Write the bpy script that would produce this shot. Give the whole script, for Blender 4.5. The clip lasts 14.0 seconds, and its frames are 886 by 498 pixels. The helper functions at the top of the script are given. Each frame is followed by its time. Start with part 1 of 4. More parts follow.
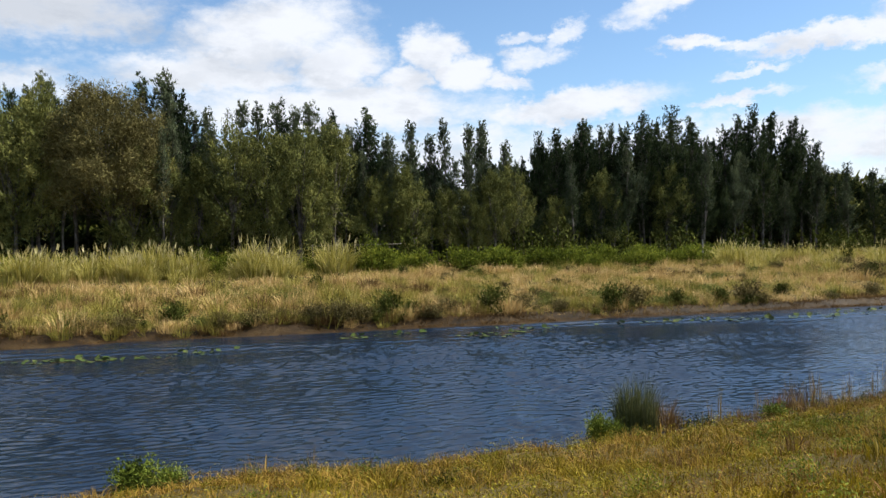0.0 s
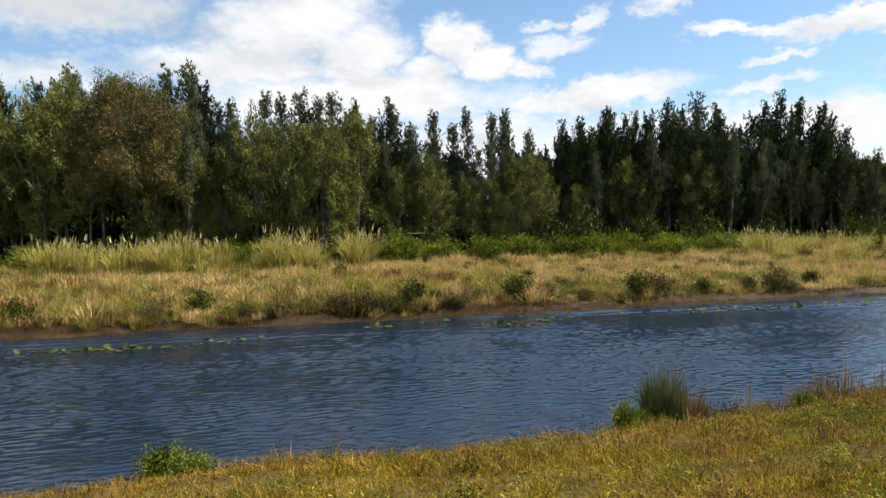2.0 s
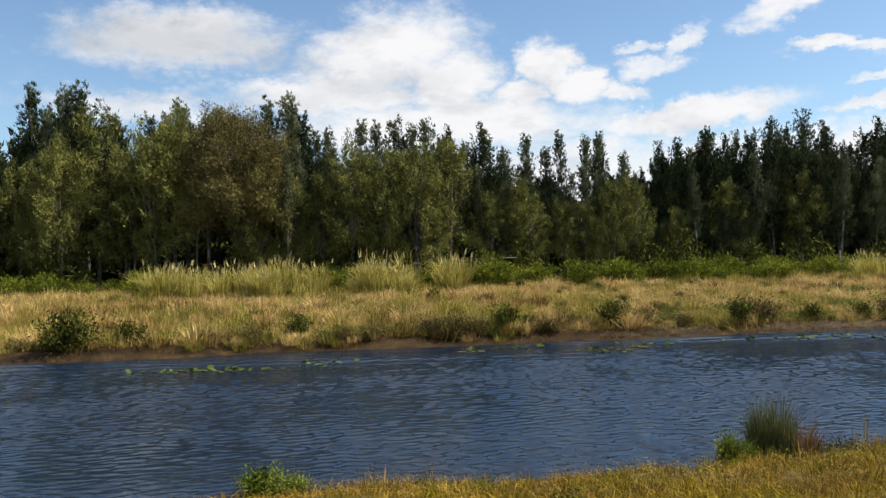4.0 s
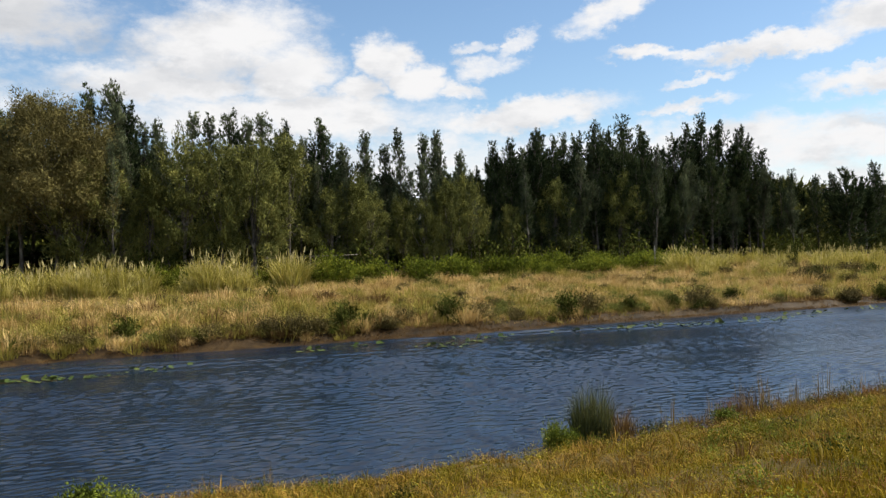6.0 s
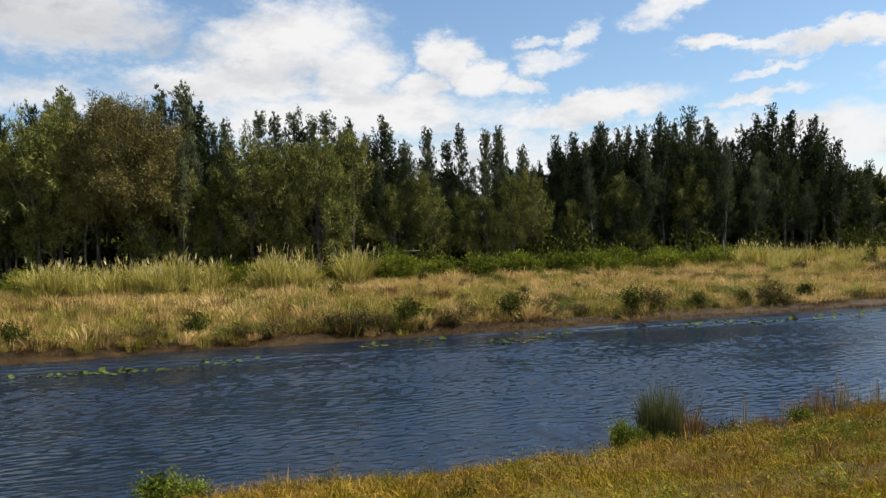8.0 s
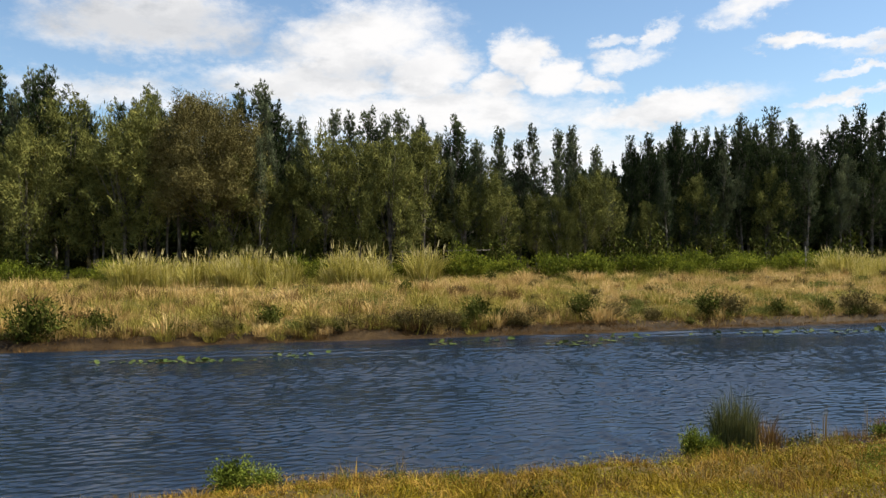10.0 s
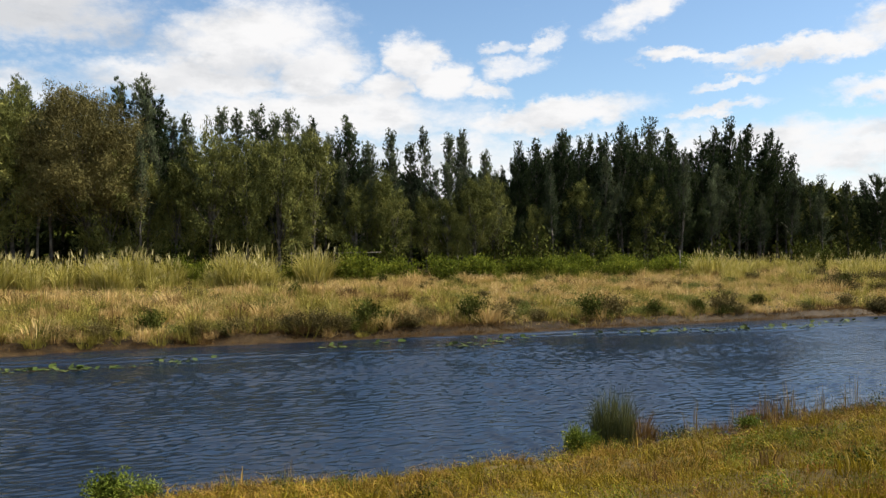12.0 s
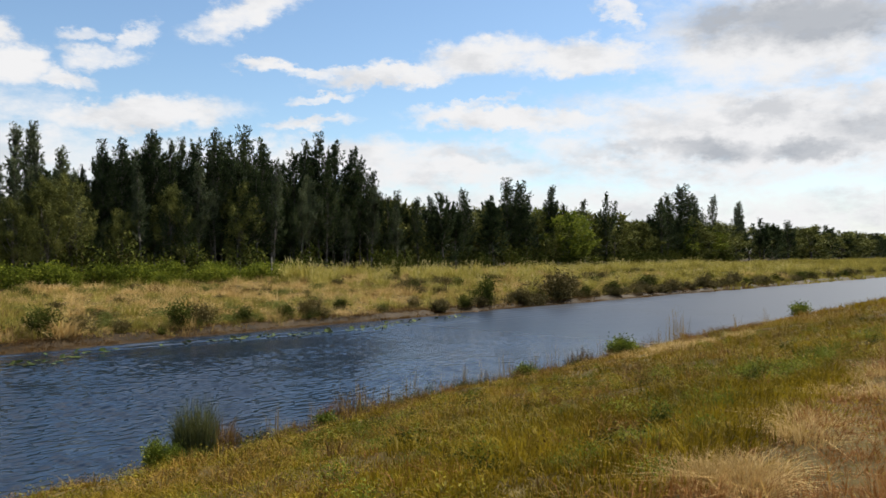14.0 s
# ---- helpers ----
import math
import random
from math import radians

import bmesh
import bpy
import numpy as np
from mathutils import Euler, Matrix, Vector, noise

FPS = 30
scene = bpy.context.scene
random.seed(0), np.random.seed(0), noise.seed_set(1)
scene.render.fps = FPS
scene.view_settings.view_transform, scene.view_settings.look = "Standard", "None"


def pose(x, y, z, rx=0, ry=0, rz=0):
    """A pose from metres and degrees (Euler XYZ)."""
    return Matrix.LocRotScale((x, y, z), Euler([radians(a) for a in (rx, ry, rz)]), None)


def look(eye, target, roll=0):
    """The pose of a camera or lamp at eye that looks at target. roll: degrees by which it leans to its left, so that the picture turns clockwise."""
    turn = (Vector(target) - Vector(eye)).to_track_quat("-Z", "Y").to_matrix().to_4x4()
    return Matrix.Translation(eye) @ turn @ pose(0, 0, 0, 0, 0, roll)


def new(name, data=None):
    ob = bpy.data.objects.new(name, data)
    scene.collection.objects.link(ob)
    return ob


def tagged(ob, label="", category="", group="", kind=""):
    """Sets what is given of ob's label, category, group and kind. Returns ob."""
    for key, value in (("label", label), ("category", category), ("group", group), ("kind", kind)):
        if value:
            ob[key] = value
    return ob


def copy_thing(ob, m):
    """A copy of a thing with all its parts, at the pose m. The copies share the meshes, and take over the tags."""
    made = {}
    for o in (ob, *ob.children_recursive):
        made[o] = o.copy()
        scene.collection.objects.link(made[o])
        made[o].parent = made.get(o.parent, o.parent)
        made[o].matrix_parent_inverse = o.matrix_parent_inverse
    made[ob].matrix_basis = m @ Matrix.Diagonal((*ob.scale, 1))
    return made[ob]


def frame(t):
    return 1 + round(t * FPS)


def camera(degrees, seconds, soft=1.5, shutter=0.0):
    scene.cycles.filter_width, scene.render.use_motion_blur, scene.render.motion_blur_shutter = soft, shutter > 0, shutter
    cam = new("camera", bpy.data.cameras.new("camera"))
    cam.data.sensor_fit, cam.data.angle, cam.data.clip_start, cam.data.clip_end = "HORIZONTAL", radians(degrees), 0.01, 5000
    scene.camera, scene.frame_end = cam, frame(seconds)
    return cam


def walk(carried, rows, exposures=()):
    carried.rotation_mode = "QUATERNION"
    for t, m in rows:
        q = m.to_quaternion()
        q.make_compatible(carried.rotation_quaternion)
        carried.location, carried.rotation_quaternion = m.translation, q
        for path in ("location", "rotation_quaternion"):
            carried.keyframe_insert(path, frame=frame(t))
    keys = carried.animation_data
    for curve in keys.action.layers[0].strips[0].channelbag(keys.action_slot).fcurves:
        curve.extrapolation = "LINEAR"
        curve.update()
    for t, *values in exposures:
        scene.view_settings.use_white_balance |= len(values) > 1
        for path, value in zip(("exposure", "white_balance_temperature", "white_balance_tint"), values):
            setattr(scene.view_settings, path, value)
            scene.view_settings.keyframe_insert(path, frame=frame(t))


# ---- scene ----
cam = camera(59.6, 14.0, soft=1.4, shutter=0.04)

# seconds, east along the canal, north across it, height, heading (clockwise from north), pitch, roll
PATH = [
    (0.0, -0.007, 0.034, 3.561, 17.175, -0.654, -0.86), (0.2, -0.001, 0.02, 3.557, 19.849, -0.116, -0.33), (0.5, 0.008, -0.001, 3.551, 20.148, -0.129, 0.21),
    (1.0, 0.021, 0.04, 3.534, 19.912, -0.394, 0.082), (1.5, -0.005, 0.075, 3.539, 19.336, -1.567, -0.937),
    (2.0, 0.005, 0.116, 3.524, 15.447, -1.383, -1.138), (2.5, 0.015, 0.163, 3.548, 14.308, -0.851, -1.238),
    (3.0, 0.012, 0.22, 3.516, 11.948, 0.556, -1.311), (3.2, 0.021, 0.242, 3.482, 10.698, 0.65, -1.32),
    (4.2, 0.0, 0.14, 3.55, 8.6, 0.55, -1.32),
    (5.3, -0.016, 0.039, 3.616, 12.204, 0.232, -1.307), (5.5, -0.006, 0.018, 3.618, 15.42, 0.137, -1.292),
    (6.0, 0.008, -0.006, 3.633, 20.411, -0.076, -1.679), (6.5, 0.011, -0.008, 3.643, 20.111, -0.141, -1.543),
    (7.0, 0.024, 0.052, 3.586, 17.87, -0.215, -1.149), (7.5, 0.018, 0.069, 3.604, 16.83, -0.26, -1.522),
    (8.0, 0.008, 0.076, 3.612, 15.81, -0.22, -1.894), (9.2, -0.006, 0.066, 3.614, 13.2, -0.2, -1.2),
    (10.3, -0.018, 0.057, 3.616, 10.3, -0.18, -0.61), (10.5, -0.02, 0.055, 3.616, 10.944, -0.241, -0.409), (11.0, -0.009, -0.03, 3.623, 17.729, -0.336, -0.366),
    (11.5, 0.009, -0.001, 3.632, 18.448, -0.33, -0.486), (12.0, -0.004, 0.011, 3.636, 18.686, -0.106, -0.439),
    (12.5, 0.005, 0.033, 3.62, 18.597, 1.053, -0.297), (13.0, -0.001, 0.006, 3.635, 18.617, 0.969, 0.001),
    (13.3, -0.009, -0.081, 3.642, 19.15, 0.84, -0.02), (13.5, -0.015, -0.139, 3.646, 22.971, 0.714, -0.079), (13.65, -0.01, -0.2, 3.66, 29.2, 0.6, -0.04),
    (13.8, 0.0, -0.259, 3.684, 37.346, 0.475, -0.014),
    (13.9, 0.0, -0.32, 3.687, 42.785, 0.386, -0.007), (14.0, -0.01, -0.367, 3.673, 48.0, 0.293, 0.0),
]


def facing(x, y, z, heading, pitch, roll):
    h, p = radians(heading), radians(pitch)
    way = Vector((math.sin(h) * math.cos(p), math.cos(h) * math.cos(p), math.sin(p)))
    return look((x, y, z), Vector((x, y, z)) + way * 10, roll)


walk(cam, [(row[0], facing(*row[1:])) for row in PATH], exposures=((0.0, 1.0, 6100, 10), (0.5, 0.86, 6150, 10), (1.0, 0.88, 6200, 10), (1.5, 1.0, 6300, 10), (2.0, 1.06, 6450, 10), (3.2, 0.99, 6450, 10), (5.5, 0.95, 6550, 10), (8.2, 0.9, 6550, 10), (10.5, 1.05, 6600, 10), (11.2, 0.98, 6550, 10), (12.5, 0.98, 6550, 10), (13.5, 0.96, 6600, 10), (14.0, 0.88, 6500, 10)))

# ---- light: broken cloud, high sun from the east ----
SUN_HEADING, SUN_HEIGHT = 97.0, 52.0


def build_sky():
    world = bpy.data.worlds.new("sky")
    scene.world = world
    world.use_nodes = True
    nt = world.node_tree
    nt.nodes.clear()
    N = nt.nodes.new

    def math_node(op, a, b=None, clamp=False):
        n = N("ShaderNodeMath")
        n.operation, n.use_clamp = op, clamp
        for i, v in enumerate((a, b)):
            if v is None:
                continue
            if isinstance(v, (int, float)):
                n.inputs[i].default_value = v
            else:
                nt.links.new(v, n.inputs[i])
        return n.outputs[0]

    def ranged(v, lo, hi, to_lo=0.0, to_hi=1.0, smooth=True):
        n = N("ShaderNodeMapRange")
        n.interpolation_type = "SMOOTHSTEP" if smooth else "LINEAR"
        nt.links.new(v, n.inputs[0])
        for i, x in zip((1, 2, 3, 4), (lo, hi, to_lo, to_hi)):
            n.inputs[i].default_value = x
        return n.outputs[0]

    sky = N("ShaderNodeTexSky")
    sky.sky_type, sky.sun_disc = "NISHITA", False
    sky.sun_elevation, sky.sun_rotation = radians(SUN_HEIGHT), radians(SUN_HEADING)
    sky.air_density, sky.dust_density, sky.ozone_density = 1.0, 0.4, 1.6
    coord = N("ShaderNodeTexCoord")
    sep = N("ShaderNodeSeparateXYZ")
    nt.links.new(coord.outputs["Generated"], sep.inputs[0])
    az = math_node("MULTIPLY", math_node("ARCTAN2", sep.outputs[0], sep.outputs[1]), 57.2958)
    el = math_node("MULTIPLY", math_node("ARCSINE", sep.outputs[2]), 57.2958)
    flat = N("ShaderNodeCombineXYZ")
    nt.links.new(az, flat.inputs[0])
    nt.links.new(el, flat.inputs[1])

    def cloud_noise(sx, sy, detail, rough, offset=0.0, out="Fac"):
        m = N("ShaderNodeMapping")
        m.inputs["Scale"].default_value = (sx, sy, 1)
        m.inputs["Location"].default_value = (offset, offset * 0.7, offset)
        nt.links.new(flat.outputs[0], m.inputs[0])
        n = N("ShaderNodeTexNoise")
        n.inputs["Scale"].default_value, n.inputs["Detail"].default_value = 1.0, detail
        n.inputs["Roughness"].default_value = rough
        nt.links.new(m.outputs[0], n.inputs["Vector"])
        return n.outputs[out]

    # edges of the clouds are torn by shifting the lookup
    tear = N("ShaderNodeVectorMath")
    tear.operation = "MULTIPLY_ADD"
    nt.links.new(cloud_noise(0.28, 0.5, 5, 0.6, 3.1, "Color"), tear.inputs[0])
    tear.inputs[1].default_value = (5.0, 2.6, 0)
    shift = N("ShaderNodeVectorMath")
    shift.operation = "SUBTRACT"
    nt.links.new(flat.outputs[0], shift.inputs[0])
    shift.inputs[1].default_value = (2.5, 1.3, 0)
    nt.links.new(shift.outputs[0], tear.inputs[2])

    lumps = N("ShaderNodeVectorMath")
    lumps.operation = "MULTIPLY_ADD"
    nt.links.new(cloud_noise(1.0, 1.3, 4, 0.6, 9.3, "Color"), lumps.inputs[0])
    lumps.inputs[1].default_value = (1.9, 1.5, 0)
    back = N("ShaderNodeVectorMath")
    back.operation = "SUBTRACT"
    nt.links.new(tear.outputs[0], back.inputs[0])
    back.inputs[1].default_value = (0.95, 0.75, 0)
    nt.links.new(back.outputs[0], lumps.inputs[2])
    tear = lumps

    def bank(rows, source):
        total = None
        for x, y, turn, rx, ry, w in rows:
            m = N("ShaderNodeMapping")
            m.vector_type = "TEXTURE"
            m.inputs["Location"].default_value = (x, y, 0)
            m.inputs["Rotation"].default_value = (0, 0, radians(turn))
            m.inputs["Scale"].default_value = (rx, ry, 1)
            nt.links.new(source, m.inputs[0])
            length = N("ShaderNodeVectorMath")
            length.operation = "LENGTH"
            nt.links.new(m.outputs[0], length.inputs[0])
            v = ranged(length.outputs["Value"], 1.45, 0.25, 0.0, w)
            total = v if total is None else math_node("MAXIMUM", total, v)
        return total

    clouds = bank([
        (-10, 15.4, 4, 8.5, 2.6, 0.95), (-13, 10.6, 0, 8, 1.6, 0.7), (4.6, 14.6, 12, 7.8, 3.6, 1.0), (1.0, 11.8, 0, 9.0, 1.9, 1.0), (9.5, 12.8, 20, 4.4, 3.0, 1.0),
        (16.6, 13.7, 0, 2.3, 2.1, 1.0), (18.6, 12.0, -20, 2.9, 1.7, 1.0), (14.6, 11.6, 0, 2.6, 1.5, 1.0), (21.8, 11.6, -10, 2.2, 0.9, 0.8),
        (24.2, 13.0, 5, 2.8, 0.9, 0.8), (26.2, 14.5, 30, 2.4, 0.8, 0.75), (23.4, 14.4, 0, 1.6, 0.6, 0.6), (9.4, 9.6, 0, 14, 2.2, 1.0), (26.8, 9.5, 6, 7.2, 1.3, 1.0), (33.6, 16.9, 22, 4.8, 1.5, 0.92),
        (30.6, 15.2, 15, 1.6, 0.4, 0.6), (35.6, 13.3, -4, 3.4, 0.6, 0.85), (39.6, 13.0, 3, 3.6, 0.55, 0.85), (44.6, 13.0, 6, 6.5, 1.0, 1.0), (50.8, 14.2, 6, 5.5, 1.7, 1.0), (58, 13.9, 0, 6.5, 1.5, 1.0), (39.3, 11.3, 5, 3.2, 0.45, 0.75),
        (38.6, 9.5, 6, 4.2, 0.5, 0.7), (50.5, 11.0, 8, 4.5, 0.4, 0.7), (51.6, 10.0, 0, 7.0, 1.0, 1.0), (57.5, 9.5, 0, 5, 1.2, 0.9), (72, 14.6, 0, 11, 4.6, 1.0), (61, 16.8, -30, 2.2, 0.9, 0.8), (74, 9.4, 0, 12, 2.4, 1.0)], tear.outputs[0])
    low = bank([(70, 8, 0, 18, 4.6, 1.0), (43, 6.4, 0, 20, 2.3, 0.9), (20, 6.0, 0, 30, 3.0, 0.8), (-35, 12, 0, 14, 5, 0.8)], tear.outputs[0])
    clouds = math_node("MAXIMUM", clouds, low)
    clouds = math_node("MAXIMUM", clouds, ranged(el, 7.5, 3.0, 0.0, 0.85))
    # the rest of the sky carries the same broken cloud
    rest = ranged(cloud_noise(0.045, 0.07, 6, 0.55, 8.0), 0.42, 0.62)
    away = math_node("MAXIMUM", ranged(el, 18.5, 24), math_node("MAXIMUM", ranged(az, 82, 95), ranged(az, -24, -36)))
    clouds = math_node("MAXIMUM", clouds, math_node("MULTIPLY", rest, away))
    fluff = cloud_noise(0.3, 0.6, 9, 0.66, 1.7)
    density = math_node("ADD", clouds, math_node("MULTIPLY", math_node("SUBTRACT", fluff, 0.5), 1.1))
    density = ranged(density, 0.16, 0.98)

    greys = bank([(73, 15.3, -4, 8.5, 1.8, 0.95), (66.8, 7.2, 0, 3.0, 0.9, 0.7), (72.6, 7.0, 0, 3.4, 0.8, 0.8), (70.5, 9.7, 0, 2.6, 0.9, 0.6), (78, 8.0, 0, 4, 1.2, 0.6), (61, 7.4, 0, 4, 0.6, 0.4), (51, 7.2, 0, 4, 0.5, 0.35),
                  (-10, 15.2, 0, 10, 2.0, 0.6), (4, 12.6, 5, 6, 1.2, 0.4), (-4, 11.4, 0, 7, 0.8, 0.35)], tear.outputs[0])
    mottle = ranged(cloud_noise(0.2, 0.42, 7, 0.6, 5.2), 0.45, 0.7, 0.0, 0.4)
    grey = math_node("ADD", greys, mottle, clamp=True)
    tone = N("ShaderNodeMix")
    tone.data_type = "RGBA"
    nt.links.new(grey, tone.inputs["Factor"])
    tone.inputs["A"].default_value = (9.9, 9.9, 10.0, 1)
    tone.inputs["B"].default_value = (5.2, 5.5, 6.0, 1)
    mix = N("ShaderNodeMix")
    mix.data_type = "RGBA"
    nt.links.new(density, mix.inputs["Factor"])
    deep = N("ShaderNodeVectorMath")
    deep.operation = "MULTIPLY"
    nt.links.new(sky.outputs[0], deep.inputs[0])
    deep.inputs[1].default_value = (1.42, 1.54, 1.58)
    nt.links.new(deep.outputs[0], mix.inputs["A"])
    nt.links.new(tone.outputs["Result"], mix.inputs["B"])
    bg = N("ShaderNodeBackground")
    bg.inputs["Strength"].default_value = 0.049
    nt.links.new(mix.outputs["Result"], bg.inputs["Color"])
    out = N("ShaderNodeOutputWorld")
    nt.links.new(bg.outputs[0], out.inputs[0])


build_sky()
sun = new("sun", bpy.data.lights.new("sun", "SUN"))
sun.data.energy, sun.data.angle, sun.data.color = 4.8, radians(0.6), (1.0, 0.92, 0.78)
_h, _e = radians(SUN_HEADING), radians(SUN_HEIGHT)
sun.matrix_world = look(Vector((math.sin(_h) * math.cos(_e), math.cos(_h) * math.cos(_e), math.sin(_e))) * 100, (0, 0, 0))


# ---- materials ----
def surface(name, colours, size=1.0, island=0.5, rough=0.8, through_light=0.0, bump=0.0, bump_size=8.0, gloss=0.15, far_mix=0.35):
    """Colours run along a ramp driven by two scales of noise in the place and by each leaf's or blade's own random number."""
    m = bpy.data.materials.new(name)
    m.use_nodes = True
    nt = m.node_tree
    N, L = nt.nodes.new, nt.links.new
    bsdf = nt.nodes["Principled BSDF"]
    geo = N("ShaderNodeNewGeometry")

    def grain(scale, detail):
        n = N("ShaderNodeTexNoise")
        n.inputs["Scale"].default_value, n.inputs["Detail"].default_value = scale, detail
        L(geo.outputs["Position"], n.inputs["Vector"])
        return n.outputs["Fac"]

    def mixed(a, b, f):
        n = N("ShaderNodeMix")
        n.inputs["Factor"].default_value = f
        L(a, n.inputs["A"])
        L(b, n.inputs["B"])
        return n.outputs["Result"]

    fac = mixed(grain(1.0 / size, 4), grain(0.16 / size, 3), far_mix)
    spread = N("ShaderNodeMapRange")
    spread.inputs[1].default_value, spread.inputs[2].default_value = 0.32, 0.68
    L(fac, spread.inputs[0])
    fac = spread.outputs[0]
    if island:
        fac = mixed(fac, geo.outputs["Random Per Island"], island)
    ramp = N("ShaderNodeValToRGB")
    els = ramp.color_ramp.elements
    while len(els) < len(colours):
        els.new(0.5)
    for i, c in enumerate(colours):
        els[i].position = 0.08 + 0.84 * i / max(1, len(colours) - 1)
        els[i].color = (*c, 1)
    L(fac, ramp.inputs[0])
    L(ramp.outputs[0], bsdf.inputs["Base Color"])
    bsdf.inputs["Roughness"].default_value = rough
    bsdf.inputs["Specular IOR Level"].default_value = gloss
    if bump:
        b = N("ShaderNodeBump")
        b.inputs["Strength"].default_value, b.inputs["Distance"].default_value = 1.0, bump
        L(grain(bump_size, 6), b.inputs["Height"])
        L(b.outputs[0], bsdf.inputs["Normal"])
    if through_light:
        t = N("ShaderNodeBsdfTranslucent")
        L(ramp.outputs[0], t.inputs["Color"])
        s = N("ShaderNodeMixShader")
        s.inputs[0].default_value = through_light
        L(bsdf.outputs[0], s.inputs[1])
        L(t.outputs[0], s.inputs[2])
        L(s.outputs[0], nt.nodes["Material Output"].inputs[0])
    return m


def water_surface():
    m = bpy.data.materials.new("canal_water")
    m.use_nodes = True
    nt = m.node_tree
    N, L = nt.nodes.new, nt.links.new
    bsdf = nt.nodes["Principled BSDF"]
    bsdf.inputs["Base Color"].default_value = (0.0065, 0.013, 0.026, 1)
    bsdf.inputs["IOR"].default_value = 1.4
    geo = N("ShaderNodeNewGeometry")

    def waves(sx, sy, turn, detail, rough):
        mp = N("ShaderNodeMapping")
        mp.inputs["Scale"].default_value = (sx, sy, 1)
        mp.inputs["Rotation"].default_value = (0, 0, radians(turn))
        L(geo.outputs["Position"], mp.inputs[0])
        n = N("ShaderNodeTexNoise")
        n.inputs["Scale"].default_value, n.inputs["Detail"].default_value, n.inputs["Roughness"].default_value = 1.0, detail, rough
        L(mp.outputs[0], n.inputs["Vector"])
        return n.outputs["Fac"]

    def mapped(v, a, b, lo, hi):
        n = N("ShaderNodeMapRange")
        L(v, n.inputs[0])
        for k, x in zip((1, 2, 3, 4), (a, b, lo, hi)):
            n.inputs[k].default_value = x
        return n.outputs[0]

    def times(a, b):
        n = N("ShaderNodeMath")
        n.operation = "MULTIPLY"
        L(a, n.inputs[0])
        L(b, n.inputs[1])
        return n.outputs[0]

    # cat's-paws: the finest ripple comes and goes in patches and dies away down the canal
    axes = N("ShaderNodeSeparateXYZ")
    L(geo.outputs["Position"], axes.inputs[0])
    ruffle = times(mapped(waves(0.11, 0.3, 8, 3, 0.55), 0.36, 0.64, 0.35, 1.3), mapped(axes.outputs[0], 6.0, 22.0, 1.0, 0.35))
    # ripples too fine to see, more of them down the canal
    L(mapped(axes.outputs[0], 12.0, 45.0, 0.12, 0.42), bsdf.inputs["Roughness"])
    b = N("ShaderNodeBump")
    b.inputs["Strength"].default_value, b.inputs["Distance"].default_value = 1.0, 0.014
    L(times(waves(2.6, 9.0, 12, 2, 0.5), ruffle), b.inputs["Height"])
    L(b.outputs[0], bsdf.inputs["Normal"])
    return m


M_SOIL = surface("bank_soil", [(0.03, 0.02, 0.006), (0.06, 0.043, 0.012), (0.1, 0.075, 0.024)], 0.8, 0, 0.95, bump=0.04)
M_WET = surface("wet_shore_mud", [(0.01, 0.006, 0.002), (0.026, 0.015, 0.005), (0.05, 0.031, 0.011)], 0.6, 0, 0.7, bump=0.04)
M_WATER = water_surface()
# litter under the trees, its colour darkened to stand in for the wood's shade
M_SHADED_LITTER = surface("shaded_leaf_litter", [(0.012, 0.008, 0.004), (0.03, 0.02, 0.01), (0.055, 0.038, 0.02)], 0.6, 0, 0.95, bump=0.04)
M_BARK = surface("grey_bark", [(0.04, 0.036, 0.03), (0.1, 0.088, 0.072), (0.2, 0.18, 0.15)], 0.3, 0, 0.9, bump=0.02, bump_size=20)
M_PINE = surface("she_oak_needles", [(0.005, 0.009, 0.004), (0.036, 0.052, 0.022), (0.125, 0.148, 0.06)], 0.9, 0.3, 0.7, 0.1, gloss=0.02)
M_PINE_PALE = surface("grey_green_needles", [(0.0168, 0.0216, 0.012), (0.0821, 0.0997, 0.0528), (0.198, 0.222, 0.118)], 0.8, 0.2, 0.7, 0.1, gloss=0.02)
M_OLIVE = surface("olive_leaves", [(0.01, 0.013, 0.004), (0.122, 0.13, 0.037), (0.27, 0.26, 0.076)], 0.8, 0.2, 0.65, 0.1, gloss=0.02)
M_RUSSET = surface("russet_leaves", [(0.014, 0.0135, 0.006), (0.132, 0.116, 0.0419), (0.237, 0.204, 0.08)], 0.8, 0.2, 0.7, 0.1, gloss=0.02)
M_LEAF = surface("bright_leaves", [(0.0163, 0.028, 0.0033), (0.117, 0.148, 0.0195), (0.33, 0.338, 0.0509)], 0.6, 0.3, 0.75, 0.28, gloss=0.06)
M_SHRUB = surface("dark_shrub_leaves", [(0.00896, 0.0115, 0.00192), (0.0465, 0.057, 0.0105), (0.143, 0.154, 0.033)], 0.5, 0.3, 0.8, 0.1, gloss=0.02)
M_TWIG = surface("brown_twigs", [(0.022, 0.0175, 0.005), (0.084, 0.068, 0.021), (0.2, 0.157, 0.055)], 0.5, 0.5, 0.85, 0.1)
M_STRAW = surface("dry_straw", [(0.23, 0.153, 0.0493), (0.456, 0.314, 0.119), (0.715, 0.539, 0.255)], 1.3, 0.45, 0.75, 0.25, far_mix=0.55)
M_OCHRE = surface("ochre_grass", [(0.055, 0.03, 0.005), (0.22, 0.13, 0.017), (0.4, 0.255, 0.05)], 0.9, 0.5, 0.75, 0.25, far_mix=0.5)
M_GREEN = surface("meadow_grass", [(0.022, 0.021, 0.0014), (0.15, 0.106, 0.005), (0.38, 0.28, 0.02)], 1.0, 0.5, 0.7, 0.3, far_mix=0.6)
